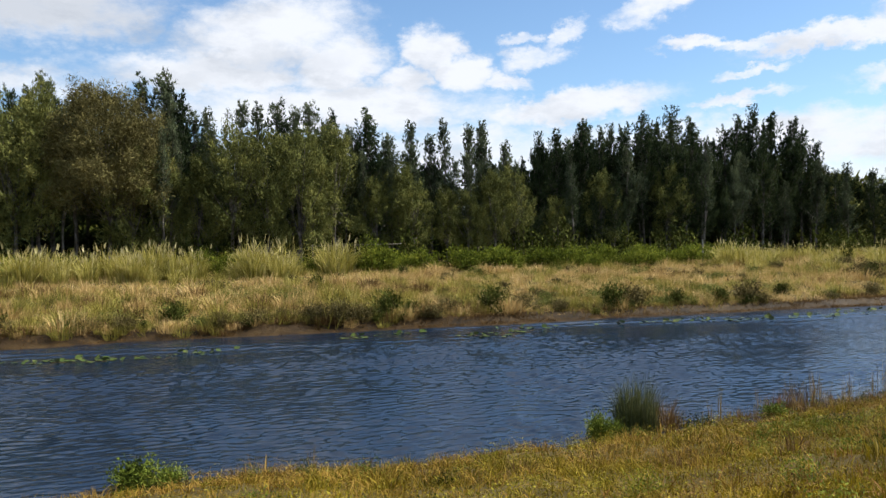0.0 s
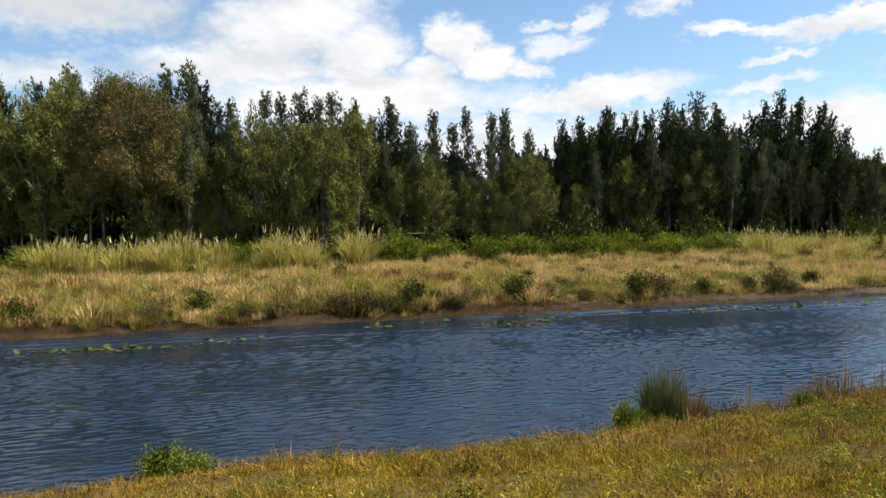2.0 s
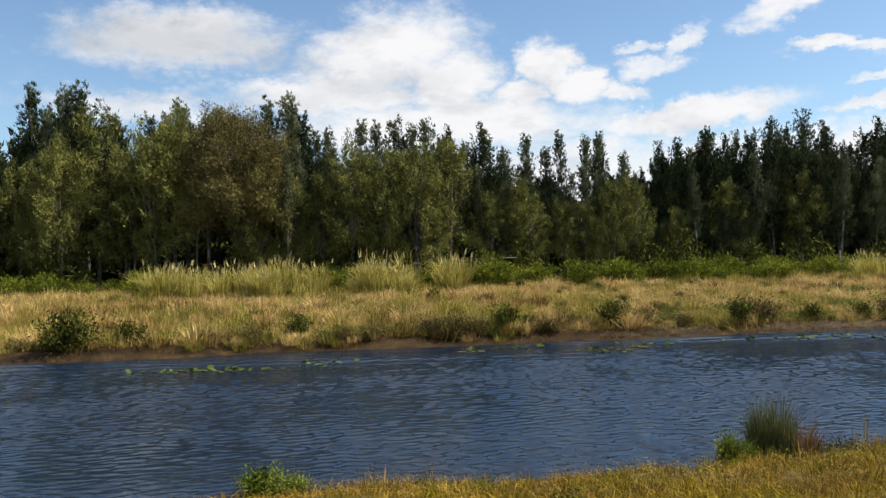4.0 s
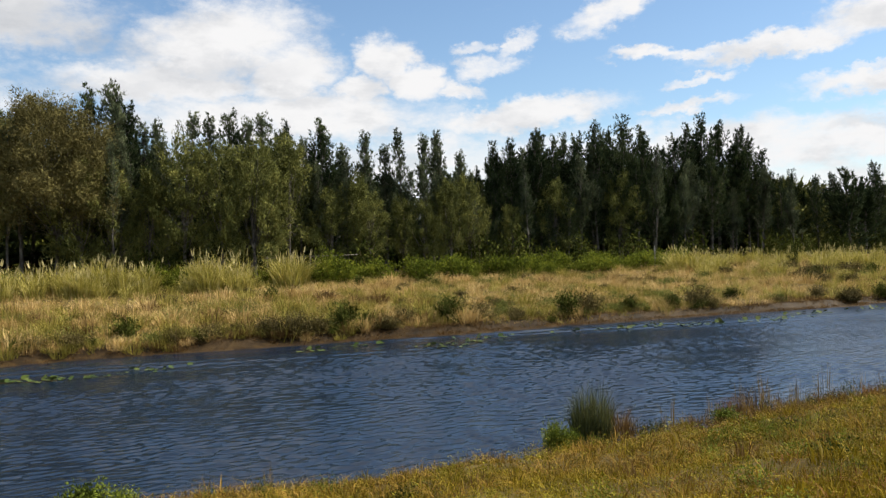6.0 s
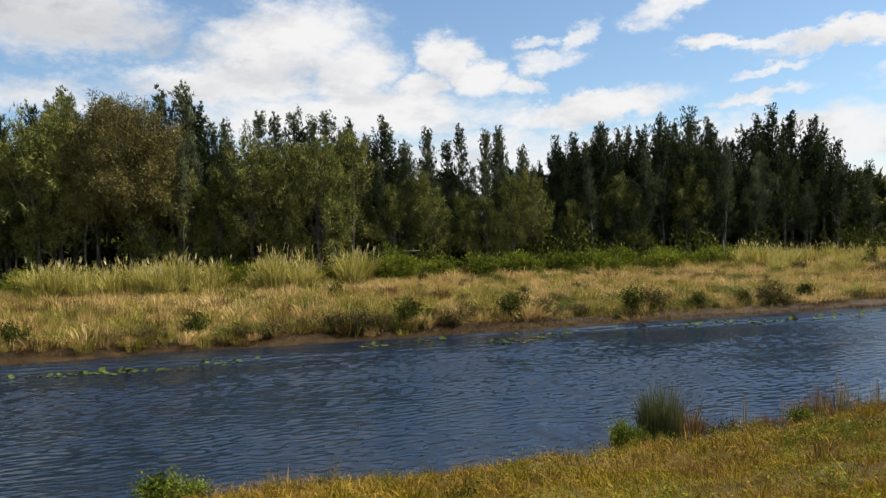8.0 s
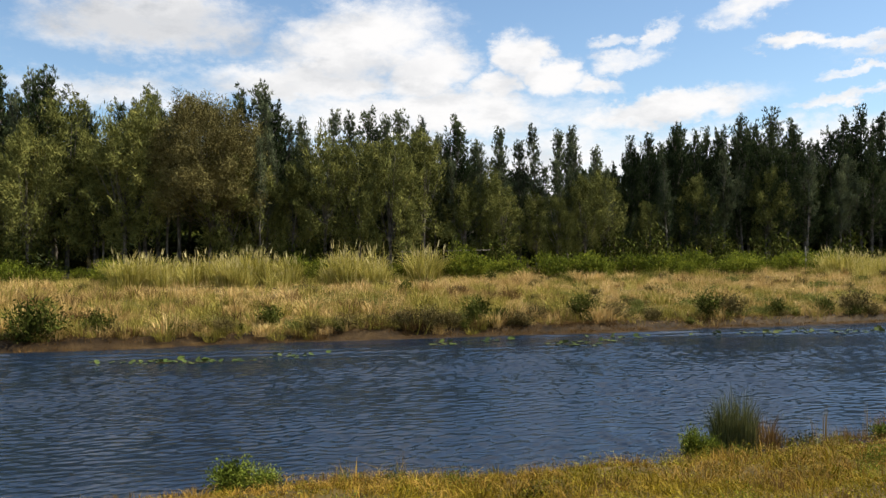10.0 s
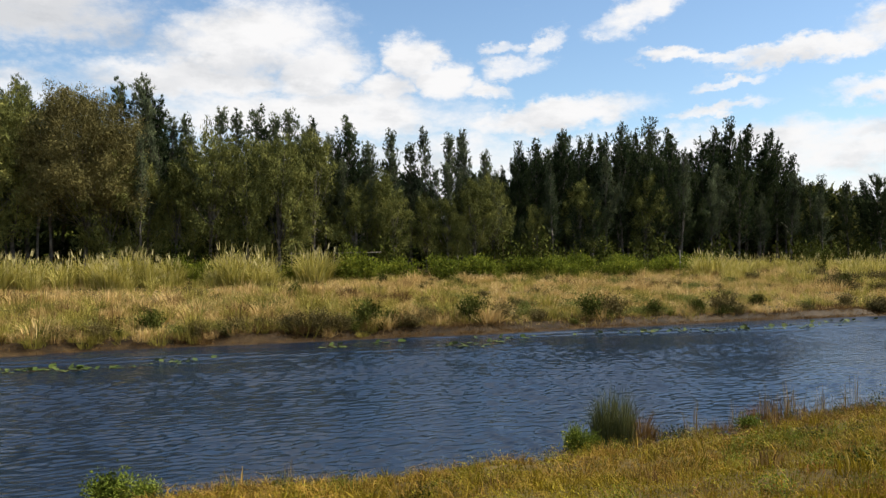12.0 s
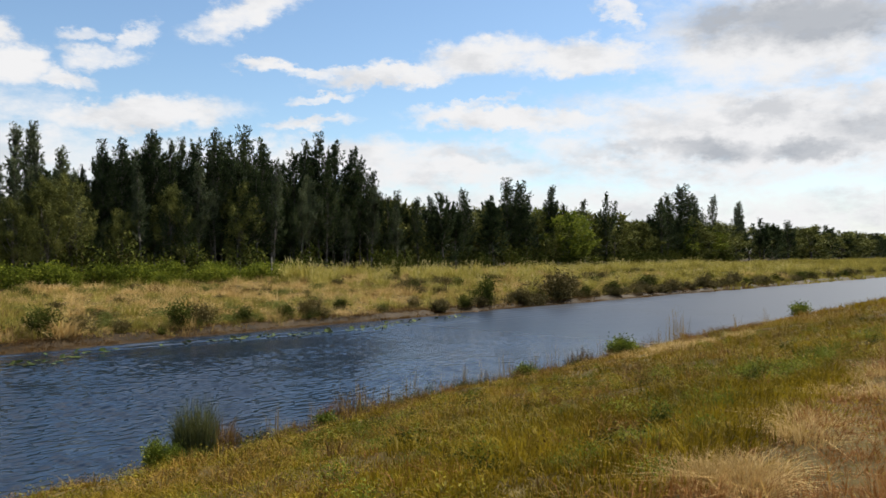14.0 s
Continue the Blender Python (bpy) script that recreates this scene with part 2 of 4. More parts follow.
M_HEDGE = surface("hedge_leaves", [(0.01, 0.016, 0.002), (0.09, 0.115, 0.012), (0.3, 0.31, 0.04)], 0.6, 0.35, 0.75, 0.3, gloss=0.05)
M_HERB = surface("low_herb_leaves", [(0.03, 0.04, 0.01), (0.125, 0.14, 0.034), (0.27, 0.27, 0.075)], 0.6, 0.4, 0.8, 0.2, gloss=0.05)
M_OLIVE_GRASS = surface("olive_grass", [(0.0788, 0.0751, 0.0125), (0.233, 0.203, 0.0382), (0.432, 0.358, 0.0929)], 1.4, 0.5, 0.7, 0.3)
M_MUD = surface("dead_shore_grass", [(0.055, 0.03, 0.009), (0.125, 0.072, 0.024), (0.21, 0.13, 0.05)], 1.0, 0.5, 0.8, 0.2)
M_RUST = surface("rusty_straw", [(0.09, 0.035, 0.008), (0.2, 0.086, 0.02), (0.33, 0.17, 0.055)], 1.0, 0.5, 0.75, 0.25)
M_REED = surface("cane_leaves", [(0.12, 0.115, 0.017), (0.33, 0.29, 0.062), (0.62, 0.53, 0.2)], 1.0, 0.5, 0.65, 0.3)
M_RUSH = surface("rush_leaves", [(0.035, 0.042, 0.014), (0.095, 0.105, 0.036), (0.21, 0.2, 0.08)], 0.5, 0.5, 0.6, 0.2)
M_PLUME = surface("cream_plumes", [(0.279, 0.238, 0.082), (0.394, 0.344, 0.148), (0.508, 0.443, 0.23)], 0.6, 0.5, 0.8, 0.3)
M_PAD = surface("lily_pad_green", [(0.0252, 0.0439, 0.0081), (0.0536, 0.0774, 0.0153), (0.105, 0.117, 0.0315)], 0.4, 0.0, 0.55, 0.1, gloss=0.08)
M_WOOD = surface("weathered_wood", [(0.12, 0.11, 0.1), (0.22, 0.2, 0.18), (0.3, 0.28, 0.25)], 0.3, 0, 0.85, bump=0.01, bump_size=30)


# ---- the lie of the land ----
PROFILE_V = (-2500, -30, -5, 0, 3, 7, 10, 11.6, 12.4, 14, 20, 27, 29.6, 30.7, 30.95, 33, 38, 46, 60, 3000)
PROFILE_Z = (1.0, 1.4, 1.9, 1.95, 1.85, 1.15, 0.6, 0.3, 0.0, -0.8, -1.5, -0.8, -0.1, 0.07, 0.32, 0.5, 1.0, 1.6, 1.75, 1.75)


def wobble(u, size, seed):
    return (np.sin(u / size + seed) + 0.6 * np.sin(2.3 * u / size + 1.7 * seed) + 0.4 * np.sin(5.1 * u / size + 0.3 * seed)) / 2


def land(u, v):
    """Height of the ground; the near bank's edge swings out slowly down the canal."""
    u, v = np.asarray(u, float), np.asarray(v, float)
    near = np.interp(u, (-30, 5.2, 7.6, 12, 20, 36, 66, 150, 400), (-0.8, -0.9, -0.3, 0.0, 0.6, 1.4, 2.0, 2.2, 2.2)) + 0.22 * wobble(u, 2.2, 1.0)
    far = 0.3 * wobble(u, 3.5, 2.0) - 0.4 + np.interp(u, (-20, 10, 60, 140), (-0.2, 0.6, 0.3, -1.8))
    w = np.clip((v - 16) / 10, 0, 1)
    edge = np.clip(1 - np.abs(v - 12) / 12, 0, 1) * (v < 16) + (v >= 16) * 1.0
    q = v - np.where(v < 16, near * edge, near * (1 - w) + far * w)
    z = np.interp(q, PROFILE_V, PROFILE_Z)
    rough_ground = 0.09 * wobble(u + 0.4 * v, 1.1, 3.0) * np.cos(v * 1.3 + 0.2 * u)
    return z + np.where((q > 12) & (q < 30.6), 0, rough_ground)


def tri_mesh(name, verts, tris, material):
    verts, tris = np.asarray(verts, np.float32), np.asarray(tris, np.int32)
    me = bpy.data.meshes.new(name)
    me.vertices.add(len(verts))
    me.vertices.foreach_set("co", verts.ravel())
    me.loops.add(tris.size)
    me.loops.foreach_set("vertex_index", tris.ravel())
    me.polygons.add(len(tris))
    me.polygons.foreach_set("loop_start", np.arange(0, tris.size, 3, dtype=np.int32))
    me.update(calc_edges=True)
    me.materials.append(material)
    return me


def part(name, data, parent, label=""):
    ob = new(name, data)
    ob.parent = parent
    return tagged(ob, label)


def steps(*runs):
    return np.concatenate([np.arange(a, b, s) for a, b, s in runs])


def build_ground():
    us = steps((-2500, -400, 300), (-400, -60, 20), (-60, -16, 2), (-16, 60, 0.4), (60, 150, 1), (150, 500, 10), (500, 3001, 250))
    vs = steps((-2500, -100, 200), (-100, -6, 6), (-6, 17, 0.35), (17, 28, 2), (28, 50, 0.35), (50, 100, 5), (100, 3001, 200))
    U, V = np.meshgrid(us, vs, indexing="ij")
    co = np.stack([U, V, land(U, V)], -1).reshape(-1, 3)
    n = len(vs)
    a = (np.arange(len(us) - 1)[:, None] * n + np.arange(n - 1)).ravel()
    tris = np.concatenate([np.stack([a, a + n, a + n + 1], 1), np.stack([a, a + n + 1, a + 1], 1)])
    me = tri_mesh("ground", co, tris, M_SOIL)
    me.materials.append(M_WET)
    me.materials.append(M_SHADED_LITTER)
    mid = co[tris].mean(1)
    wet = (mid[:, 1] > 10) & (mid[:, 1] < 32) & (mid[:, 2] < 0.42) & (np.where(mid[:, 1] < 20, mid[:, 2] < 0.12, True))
    # shade of the wood, put in as darker litter on the ground
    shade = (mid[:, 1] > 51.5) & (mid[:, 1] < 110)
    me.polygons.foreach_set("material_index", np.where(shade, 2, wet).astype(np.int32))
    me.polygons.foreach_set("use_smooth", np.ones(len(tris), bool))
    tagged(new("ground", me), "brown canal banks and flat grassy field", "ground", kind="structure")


def wavelets(u, v):
    """Height of the wind ripples, ruffled in drifting patches, and of a spent wake along the far shore."""
    rng = np.random.default_rng(5)
    z = np.zeros_like(u)
    calm = np.interp(u, (5, 12, 25, 40, 60), (1.0, 0.9, 0.55, 0.35, 0.12)) * np.interp(v, (21, 25, 28), (1.0, 0.75, 0.4))
    for k in range(60):
        length = rng.uniform(0.15, 0.32) if k < 40 else rng.uniform(0.35, 0.6) if k < 52 else rng.uniform(1.2, 2.6)
        head = radians(12) + rng.normal(0, 0.4)
        a = 2 * np.pi / length
        steep = 0.0098 if k < 40 else 0.0068 if k < 52 else 0.0014
        z += np.sin(a * (u * math.sin(head) + v * math.cos(head)) + rng.uniform(0, 6.28)) * length * rng.uniform(0.5, 1.0) * steep
    drift = 0.5 + 0.5 * np.sin(u / 2.7 + 1.4 * np.sin(v / 2.3) + 0.5 * np.sin(u / 1.1)) * np.sin(v / 1.9 + 0.9 * np.sin(u / 4.1) + 1.0)
    z = z * calm * (0.4 + 1.05 * drift ** 1.5)
    shore = v + 0.02 * u + 0.3 * np.sin(u / 6) + 0.05 * np.sin(u / 1.7)
    wake = 0.032 * np.sin(2 * np.pi * shore / 1.0) * np.clip((v - 24.8) / 2.5, 0, 1) * (0.55 + 0.45 * np.sin(u / 4.3 + v)) * np.interp(u, (30, 60), (1.0, 0.35))
    return (z + wake) * np.clip((130 - u) / 30, 0, 1) * np.clip((u + 18) / 3, 0, 1)


def build_water():
    us = steps((-2500, -16, 400), (-16, 28, 0.11), (28, 60, 0.18), (60, 120, 0.5), (120, 200, 2), (200, 3001, 200))
    vs = steps((8, 11, 1), (11, 31.4, 0.042), (31.4, 35, 1))
    U, V = np.meshgrid(us, vs, indexing="ij")
    co = np.stack([U, V, wavelets(U, V)], -1).reshape(-1, 3)
    n = len(vs)
    a = (np.arange(len(us) - 1)[:, None] * n + np.arange(n - 1)).ravel()
    tris = np.concatenate([np.stack([a, a + n, a + n + 1], 1), np.stack([a, a + n + 1, a + 1], 1)])
    me = tri_mesh("water", co, tris, M_WATER)
    me.polygons.foreach_set("use_smooth", np.ones(len(tris), bool))
    tagged(new("water", me), "dark blue rippled canal water reflecting the sky", "canal", kind="structure")


build_ground()
build_water()


# ---- plants: shared builders ----
def blades(rng, base, height, width, lean, name, material, droop=0.35, lie=None, simple=False):
    """One mesh of bent, tapering grass blades (five corners each) on the given roots."""
    n = len(base)
    turn = rng.uniform(0, 2 * np.pi, n)
    lie = rng.uniform(0, 2 * np.pi, n) if lie is None else lie
    side = np.stack([np.cos(turn), np.sin(turn), 0 * turn], 1) * (width / 2)[:, None]
    tilt = np.abs(rng.normal(0, 1, n)) * lean
    out = np.stack([np.cos(lie), np.sin(lie), 0 * lie], 1) * (tilt * height)[:, None]
    up = np.array([0, 0, 1.0])
    mid = base + out * 0.4 + up * (height * 0.58)[:, None]
    tip = base + out * (1 + droop) + up * (height * np.clip(1 - 0.3 * tilt, 0.4, 1))[:, None]
    if simple:
        co = np.stack([base - side, base + side, tip], 1).reshape(-1, 3)
        return tri_mesh(name, co, 3 * np.arange(n)[:, None] + [0, 1, 2], material)
    co = np.stack([base - side, base + side, mid - side * 0.8, mid + side * 0.8, tip], 1).reshape(-1, 3)
    k = 5 * np.arange(n)[:, None]
    tris = np.concatenate([k + [0, 1, 3], k + [0, 3, 2], k + [2, 3, 4]])
    return tri_mesh(name, co, tris, material)


def sprays(rng, at, way, length, width):
    """Thin pointed needle sprays: one triangle each."""
    side = np.cross(way, rng.normal(0, 1, at.shape))
    side /= np.linalg.norm(side, axis=1)[:, None] + 1e-9
    co = np.stack([at - side * (width / 2)[:, None], at + side * (width / 2)[:, None], at + way * length[:, None]], 1)
    return co.reshape(-1, 3), 3 * np.arange(len(at))[:, None] + [0, 1, 2]


def leaves(rng, at, way, length, width):
    """Folded diamond leaves: two triangles each."""
    side = np.cross(way, rng.normal(0, 1, at.shape))
    side /= np.linalg.norm(side, axis=1)[:, None] + 1e-9
    lift = np.cross(side, way)
    mid = at + way * (length * 0.45)[:, None] + lift * (width * 0.25)[:, None]
    co = np.stack([at, mid - side * (width / 2)[:, None], at + way * length[:, None], mid + side * (width / 2)[:, None]], 1)
    k = 4 * np.arange(len(at))[:, None]
    return co.reshape(-1, 3), np.concatenate([k + [0, 1, 2], k + [0, 2, 3]])


def unit(a):
    return a / (np.linalg.norm(a, axis=-1, keepdims=True) + 1e-9)


def tubes(lines, sides=5):
    """Tapering round limbs. Each line: points and radii."""
    co, tris, at = [], [], 0
    for pts, radii in lines:
        pts = np.asarray(pts, float)
        for p, r in zip(pts, radii):
            for k in range(sides):
                a = 2 * math.pi * k / sides
                co.append((p[0] + r * math.cos(a), p[1] + r * math.sin(a), p[2]))
        for i in range(len(pts) - 1):
            for k in range(sides):
                a, b = at + i * sides + k, at + i * sides + (k + 1) % sides
                tris += [(a, b, b + sides), (a, b + sides, a + sides)]
        at += len(pts) * sides
    return np.array(co), np.array(tris)


def she_oak(seed, height=14.0, reach=2.3, leaders=3, fullness=1.0, bare=0.16, lift=0.6, pale=False, needle=1.0, per=6):
    """A slender she-oak: leaning pole trunk, a few leaders and many upswept tapering plumes of fine needles with gaps between."""
    rng = np.random.default_rng(seed)
    lines, P, W, L = [], [], [], []
    bend = rng.normal(0, 0.4, 2)

    def plume(start, way, length, thick):
        """Needles thinning to a point along a branch that curves upward."""
        m = int((5 + 13 * length) * fullness)
        q = rng.uniform(0.08, 1.0, m) ** 0.75
        curve = np.array([0, 0, 0.28 * length])
        at = start + way * (q * length)[:, None] + curve * (q ** 2)[:, None]
        along = unit(way * length + 2 * curve * q[:, None])
        at = at + rng.normal(0, 1, (m, 3)) * (thick * (1.02 - q) ** 0.75 + 0.02)[:, None]
        P.append(np.repeat(at, per, 0))
        W.append(unit(np.repeat(along, per, 0) + rng.normal(0, 0.42, (per * m, 3)) + [0, 0, 0.15]))
        L.append(rng.uniform(0.2, 0.5, per * m) * np.repeat(1.05 - 0.55 * q, per))
        if length > 1.0:
            mid = start + way * length * 0.5 + curve * 0.25
            lines.append((np.stack([start, mid, start + way * length * 0.9 + curve * 0.8]), (0.032, 0.02, 0.005)))

    for k in range(leaders):
        top = height * (1 if k == 0 else rng.uniform(0.7, 0.95))
        start = 0 if k == 0 else height * rng.uniform(0.25, 0.5)
        foot = np.zeros(2) if k == 0 else bend * start / height
        head = bend + (0 if k == 0 else rng.normal(0, 1.0, 2) * reach * 0.45)
        zs = np.linspace(start, top * 0.97, 7)
        s = (zs - start) / (top - start)
        xy = foot + (head - foot) * (s ** 0.8)[:, None] + rng.normal(0, 0.06, (7, 2)) * (s > 0)[:, None]
        lines.append((np.column_stack([xy, zs]), (0.15 if k == 0 else 0.07) * (1 - 0.95 * s)))
        low = max(bare, start / height + 0.06)
        n = int((40 if k == 0 else 22) * (0.6 + 0.4 * fullness))
        for i in range(n):
            f = low + (0.93 - low) * ((i + rng.uniform(0, 1)) / n) ** 0.9
            z = f * top
            c = foot + (head - foot) * np.clip((z - start) / (top - start), 0, 1) ** 0.8
            a = i * 2.4 + rng.normal(0, 0.5)
            up = lift * rng.uniform(0.3, 1.5) + 3.4 * f ** 3
            way = unit(np.array([math.cos(a), math.sin(a), up]))
            size = (reach * (0.7 if k else 1.0) * min(1.0, (1 - f) / 0.6) ** 0.8 * rng.uniform(0.45, 1.25) + 0.35) * (0.75 + 0.25 * up)
            plume(np.array([*c, z]), way, size, 0.07 + 0.13 * size)
        plume(np.array([*(foot + (head - foot) * 0.88), top * 0.83]), unit(np.array([*(head - foot) * 0.15, 1.0]) + rng.normal(0, 0.06, 3)), top * 0.12, 0.12)
    P, W, L = np.concatenate(P), np.concatenate(W), np.concatenate(L)
    leaf = sprays(rng, P + rng.normal(0, 0.03, P.shape), W, L * needle, rng.uniform(0.03, 0.075, len(P)) * needle)
    return (tri_mesh("trunk", *tubes(lines), M_BARK), tri_mesh("crown", *leaf, M_PINE_PALE if pale else M_PINE))


def broad_tree(seed, height, reach, material, clumps=60, low=0.25, leaf=0.37, dense=82):
    """A round or ragged broad-leaved tree: forked trunk, limbs to every clump, uneven domed crown."""
    rng = np.random.default_rng(seed)
    fork = height * 0.28
    lines = [(np.array([(0, 0, 0), (0.05, 0.02, fork * 0.5), (0.1, -0.05, fork), (0.12, 0.02, height * 0.6)]), (0.17, 0.14, 0.11, 0.05))]
    P, W = [], []
    for i in range(clumps):
        a, f = rng.uniform(0, 2 * np.pi), rng.uniform(low, 1.0)
        r = reach * math.sqrt(max(0.02, 1 - (2 * max(f, 0.28) - 1.05) ** 2)) * rng.uniform(0.35, 1.05)
        c = np.array([r * math.cos(a), r * math.sin(a), height * f * rng.uniform(0.93, 1.03)])
        if i % 3 == 0:
            s = np.array([0.1, -0.02, fork * rng.uniform(0.8, 1.7)])
            lines.append((np.stack([s, (s + c) / 2 + [0, 0, -0.25], c]), (0.06, 0.035, 0.008)))
        m = int(rng.uniform(0.7, 1.3) * dense)
        axis = unit(c * [1, 1, 0] / reach + [0, 0, rng.uniform(0.3, 1.2)] + rng.normal(0, 0.3, 3))
        q = rng.uniform(-0.6, 1.0, m)
        at = c + axis * (q * 0.75 * reach / 2.4)[:, None] + rng.normal(0, 1, (m, 3)) * (0.12 + 0.2 * (1 - np.abs(q)))[:, None] * reach / 2.4
        P.append(at)
        W.append(unit(axis * 0.7 + rng.normal(0, 0.55, (m, 3)) + [0, 0, 0.1]))
    P, W = np.concatenate(P), np.concatenate(W)
    lf = sprays(rng, P, W, rng.uniform(0.7, 1.6, len(P)) * leaf, rng.uniform(0.16, 0.34, len(P)) * leaf)
    return (tri_mesh("trunk", *tubes(lines), M_BARK), tri_mesh("crown", *lf, material))


def shrub(seed, height, reach, material, stems=9, leaf=0.09, per=45):
    rng = np.random.default_rng(seed)
    lines, P, W = [], [], []
    for i in range(stems):
        a, r = rng.uniform(0, 2 * np.pi), reach * rng.uniform(0.15, 0.95)
        top = np.array([r * math.cos(a), r * math.sin(a), height * rng.uniform(0.6, 1.05) * (1 - 0.35 * r / reach)])
        lines.append((np.stack([top * [0.1, 0.1, 0] + [0, 0, -0.1], top * [0.6, 0.6, 0.5], top]), (0.018, 0.012, 0.004)))
        q = rng.uniform(0.0, 1.05, per) ** 0.8
        at = top * q[:, None] + top * [0.35, 0.35, 0] * (1 - q)[:, None] + rng.normal(0, 0.15 * reach + 0.03, (per, 3))
        at[:, 2] = np.abs(at[:, 2])
        P.append(at)
        W.append(unit(rng.normal(0, 0.8, (per, 3)) + top / height * 0.7 + [0, 0, 0.35]))
    P, W = np.concatenate(P), np.concatenate(W)
    lf = leaves(rng, P, W, rng.uniform(0.7, 1.6, len(P)) * leaf, rng.uniform(0.35, 0.6, len(P)) * leaf)
    return (tri_mesh("stem", *tubes(lines, 4), M_TWIG), tri_mesh("foliage", *lf, material))


def plant(kind, meshes, label, category, group=""):
    root = tagged(new(kind), label, category, group)
    for me in meshes:
        kind_of_part = me.name.split(".")[0]
        ob = part(kind_of_part, me, root)
        if kind_of_part == "plume":
            tagged(ob, kind="stuff")
    return root


def stand(x, y, turn=0.0, sx=1.0, sz=1.0, sink=0.06):
    return Matrix.LocRotScale((x, y, max(float(land(x, y)), -0.04) - sink), Euler((0, 0, turn)), (sx, sx, sz))


class Kind:
    """A plant built once; the first set() uses it, later ones copy it."""

    def __init__(self, name, meshes, label, category, group, height):
        self.root, self.used, self.height = plant(name, meshes, label, category, group), False, height

    def set(self, x, y, h, width=1.0, turn=0.0):
        k = h / self.height
        m = stand(x, y, turn, k * width, k)
        if not self.used:
            self.root.matrix_basis, self.used = m, True
            return self.root
        m2 = m @ Matrix.Diagonal((*(1 / s for s in self.root.scale), 1))
        return copy_thing(self.root, m2)


def strew(name, label, category, mesh, height, places):
    """Many copies of one clump joined into a single piece of growth; places: x, y, height, width, turn."""
    n, t = len(mesh.vertices), len(mesh.polygons)
    co, tri = np.zeros(3 * n, np.float32), np.zeros(3 * t, np.int32)
    mesh.vertices.foreach_get("co", co)
    mesh.loops.foreach_get("vertex_index", tri)
    co, tri = co.reshape(-1, 3), tri.reshape(-1, 3)
    V, T = [], []
    for i, (x, y, h, w, turn) in enumerate(places):
        k, c, d = h / height, math.cos(turn), math.sin(turn)
        p = co * [k * w, k * w, k]
        V.append(np.column_stack([c * p[:, 0] - d * p[:, 1] + x, d * p[:, 0] + c * p[:, 1] + y, p[:, 2] + max(float(land(x, y)), -0.04) - 0.06]))
        T.append(tri + i * n)
    tagged(new(name, tri_mesh(name, np.concatenate(V), np.concatenate(T), mesh.materials[0])), label, category, kind="stuff")


# ---- the tree line beyond the far bank ----
PINE_LABEL = "tall dark green she-oak with ragged feathery spires"
rng = np.random.default_rng(7)
PINES = [Kind("she_oak_tree", she_oak(i, 14, 2.2 + 0.25 * (i % 3), 3 + i % 2), PINE_LABEL, "tree", "tree line beyond the canal", 14) for i in range(5)]
PALE = [Kind("she_oak_tree", she_oak(30 + i, 13.5, 1.9, 3, 0.9, 0.3, 0.7, True), "tall grey-green she-oak with feathery pale spires", "tree", "tree line beyond the canal", 13.5) for i in range(2)]
SLIM = [Kind("she_oak_tree", she_oak(20 + i, 13, 1.5, 2, 0.8, 0.4, 0.8, True), "thin grey-green she-oak with sparse pale crown", "tree",
             "tree line beyond the canal", 13) for i in range(3)]
OLIVES = [Kind("broadleaf_tree", broad_tree(40 + i, 9, 2.3, M_OLIVE, 62, 0.2, 0.25, 150), "olive-green bushy tree at the wood's edge", "tree",
               "tree line beyond the canal", 9) for i in range(4)]
FILL = [Kind("she_oak_tree", she_oak(80 + i, 11, 2.6, 3, 0.5, 0.05, 0.5, False, 2.4, 4), "dark green she-oak deep in the wood", "tree",
             "tree line beyond the canal", 11) for i in range(3)]
FAR_OLIVES = [Kind("broadleaf_tree", broad_tree(90 + i, 8, 2.6, M_OLIVE, 45, 0.08, 0.6, 50), "olive-green bushy tree down the canal", "tree",
                   "tree line beyond the canal", 8) for i in range(2)]
RUSSET = Kind("broadleaf_tree", broad_tree(51, 12, 3.4, M_RUSSET, 210, 0.42, 0.2, 300), "large rounded russet-olive tree in the tree line", "tree", "tree line beyond the canal", 12)
BRIGHT = [Kind("broadleaf_tree", broad_tree(60 + i, 7, 2.8, M_LEAF, 60, 0.1, 0.45, 60), "low bright green spreading tree", "tree", "tree line beyond the canal", 7) for i in range(2)]

# along the canal, height: the crowns that stand out against the sky
WEST_STAND = [(-20.2, 14.8), (-18.4, 14.6), (-16.6, 14.5), (-14.4, 12.5), (-12.3, 12.5), (-8.6, 12.2), (-4.0, 13.8), (-3.1, 14.3), (-1.6, 12.9), (-0.7, 11.6),
              (5.5, 12.4), (7.8, 12.5), (9.3, 11.9), (10.0, 10.6), (12.2, 11.9), (11.3, 10.4)]
WEST_SLIM = [(-9.7, 13.7), (-10.6, 12.8), (0.9, 11.9), (2.3, 12.2), (3.4, 12.1), (6.1, 12.0), (13.5, 10.0), (14.2, 10.2), (15.4, 11.3), (17.1, 10.5), (18.6, 11.6), (20.0, 11.2),
             (20.9, 11.5), (21.9, 10.8), (22.6, 9.9)]
MID_STAND = [(25.6, 8.8), (26.9, 10.8), (28.7, 11.0), (30.6, 12.0), (31.4, 11.8), (32.8, 11.5), (34.1, 11.8), (35.0, 11.7), (36.7, 12.8), (37.5, 11.9), (38.6, 12.4), (40.1, 13.4),
             (42.1, 12.5), (43.0, 10.7), (45.4, 11.8), (47.0, 13.1), (48.6, 13.9), (50.4, 13.2), (51.6, 12.9), (53.9, 12.0), (56.1, 11.0), (55.1, 10.1)]
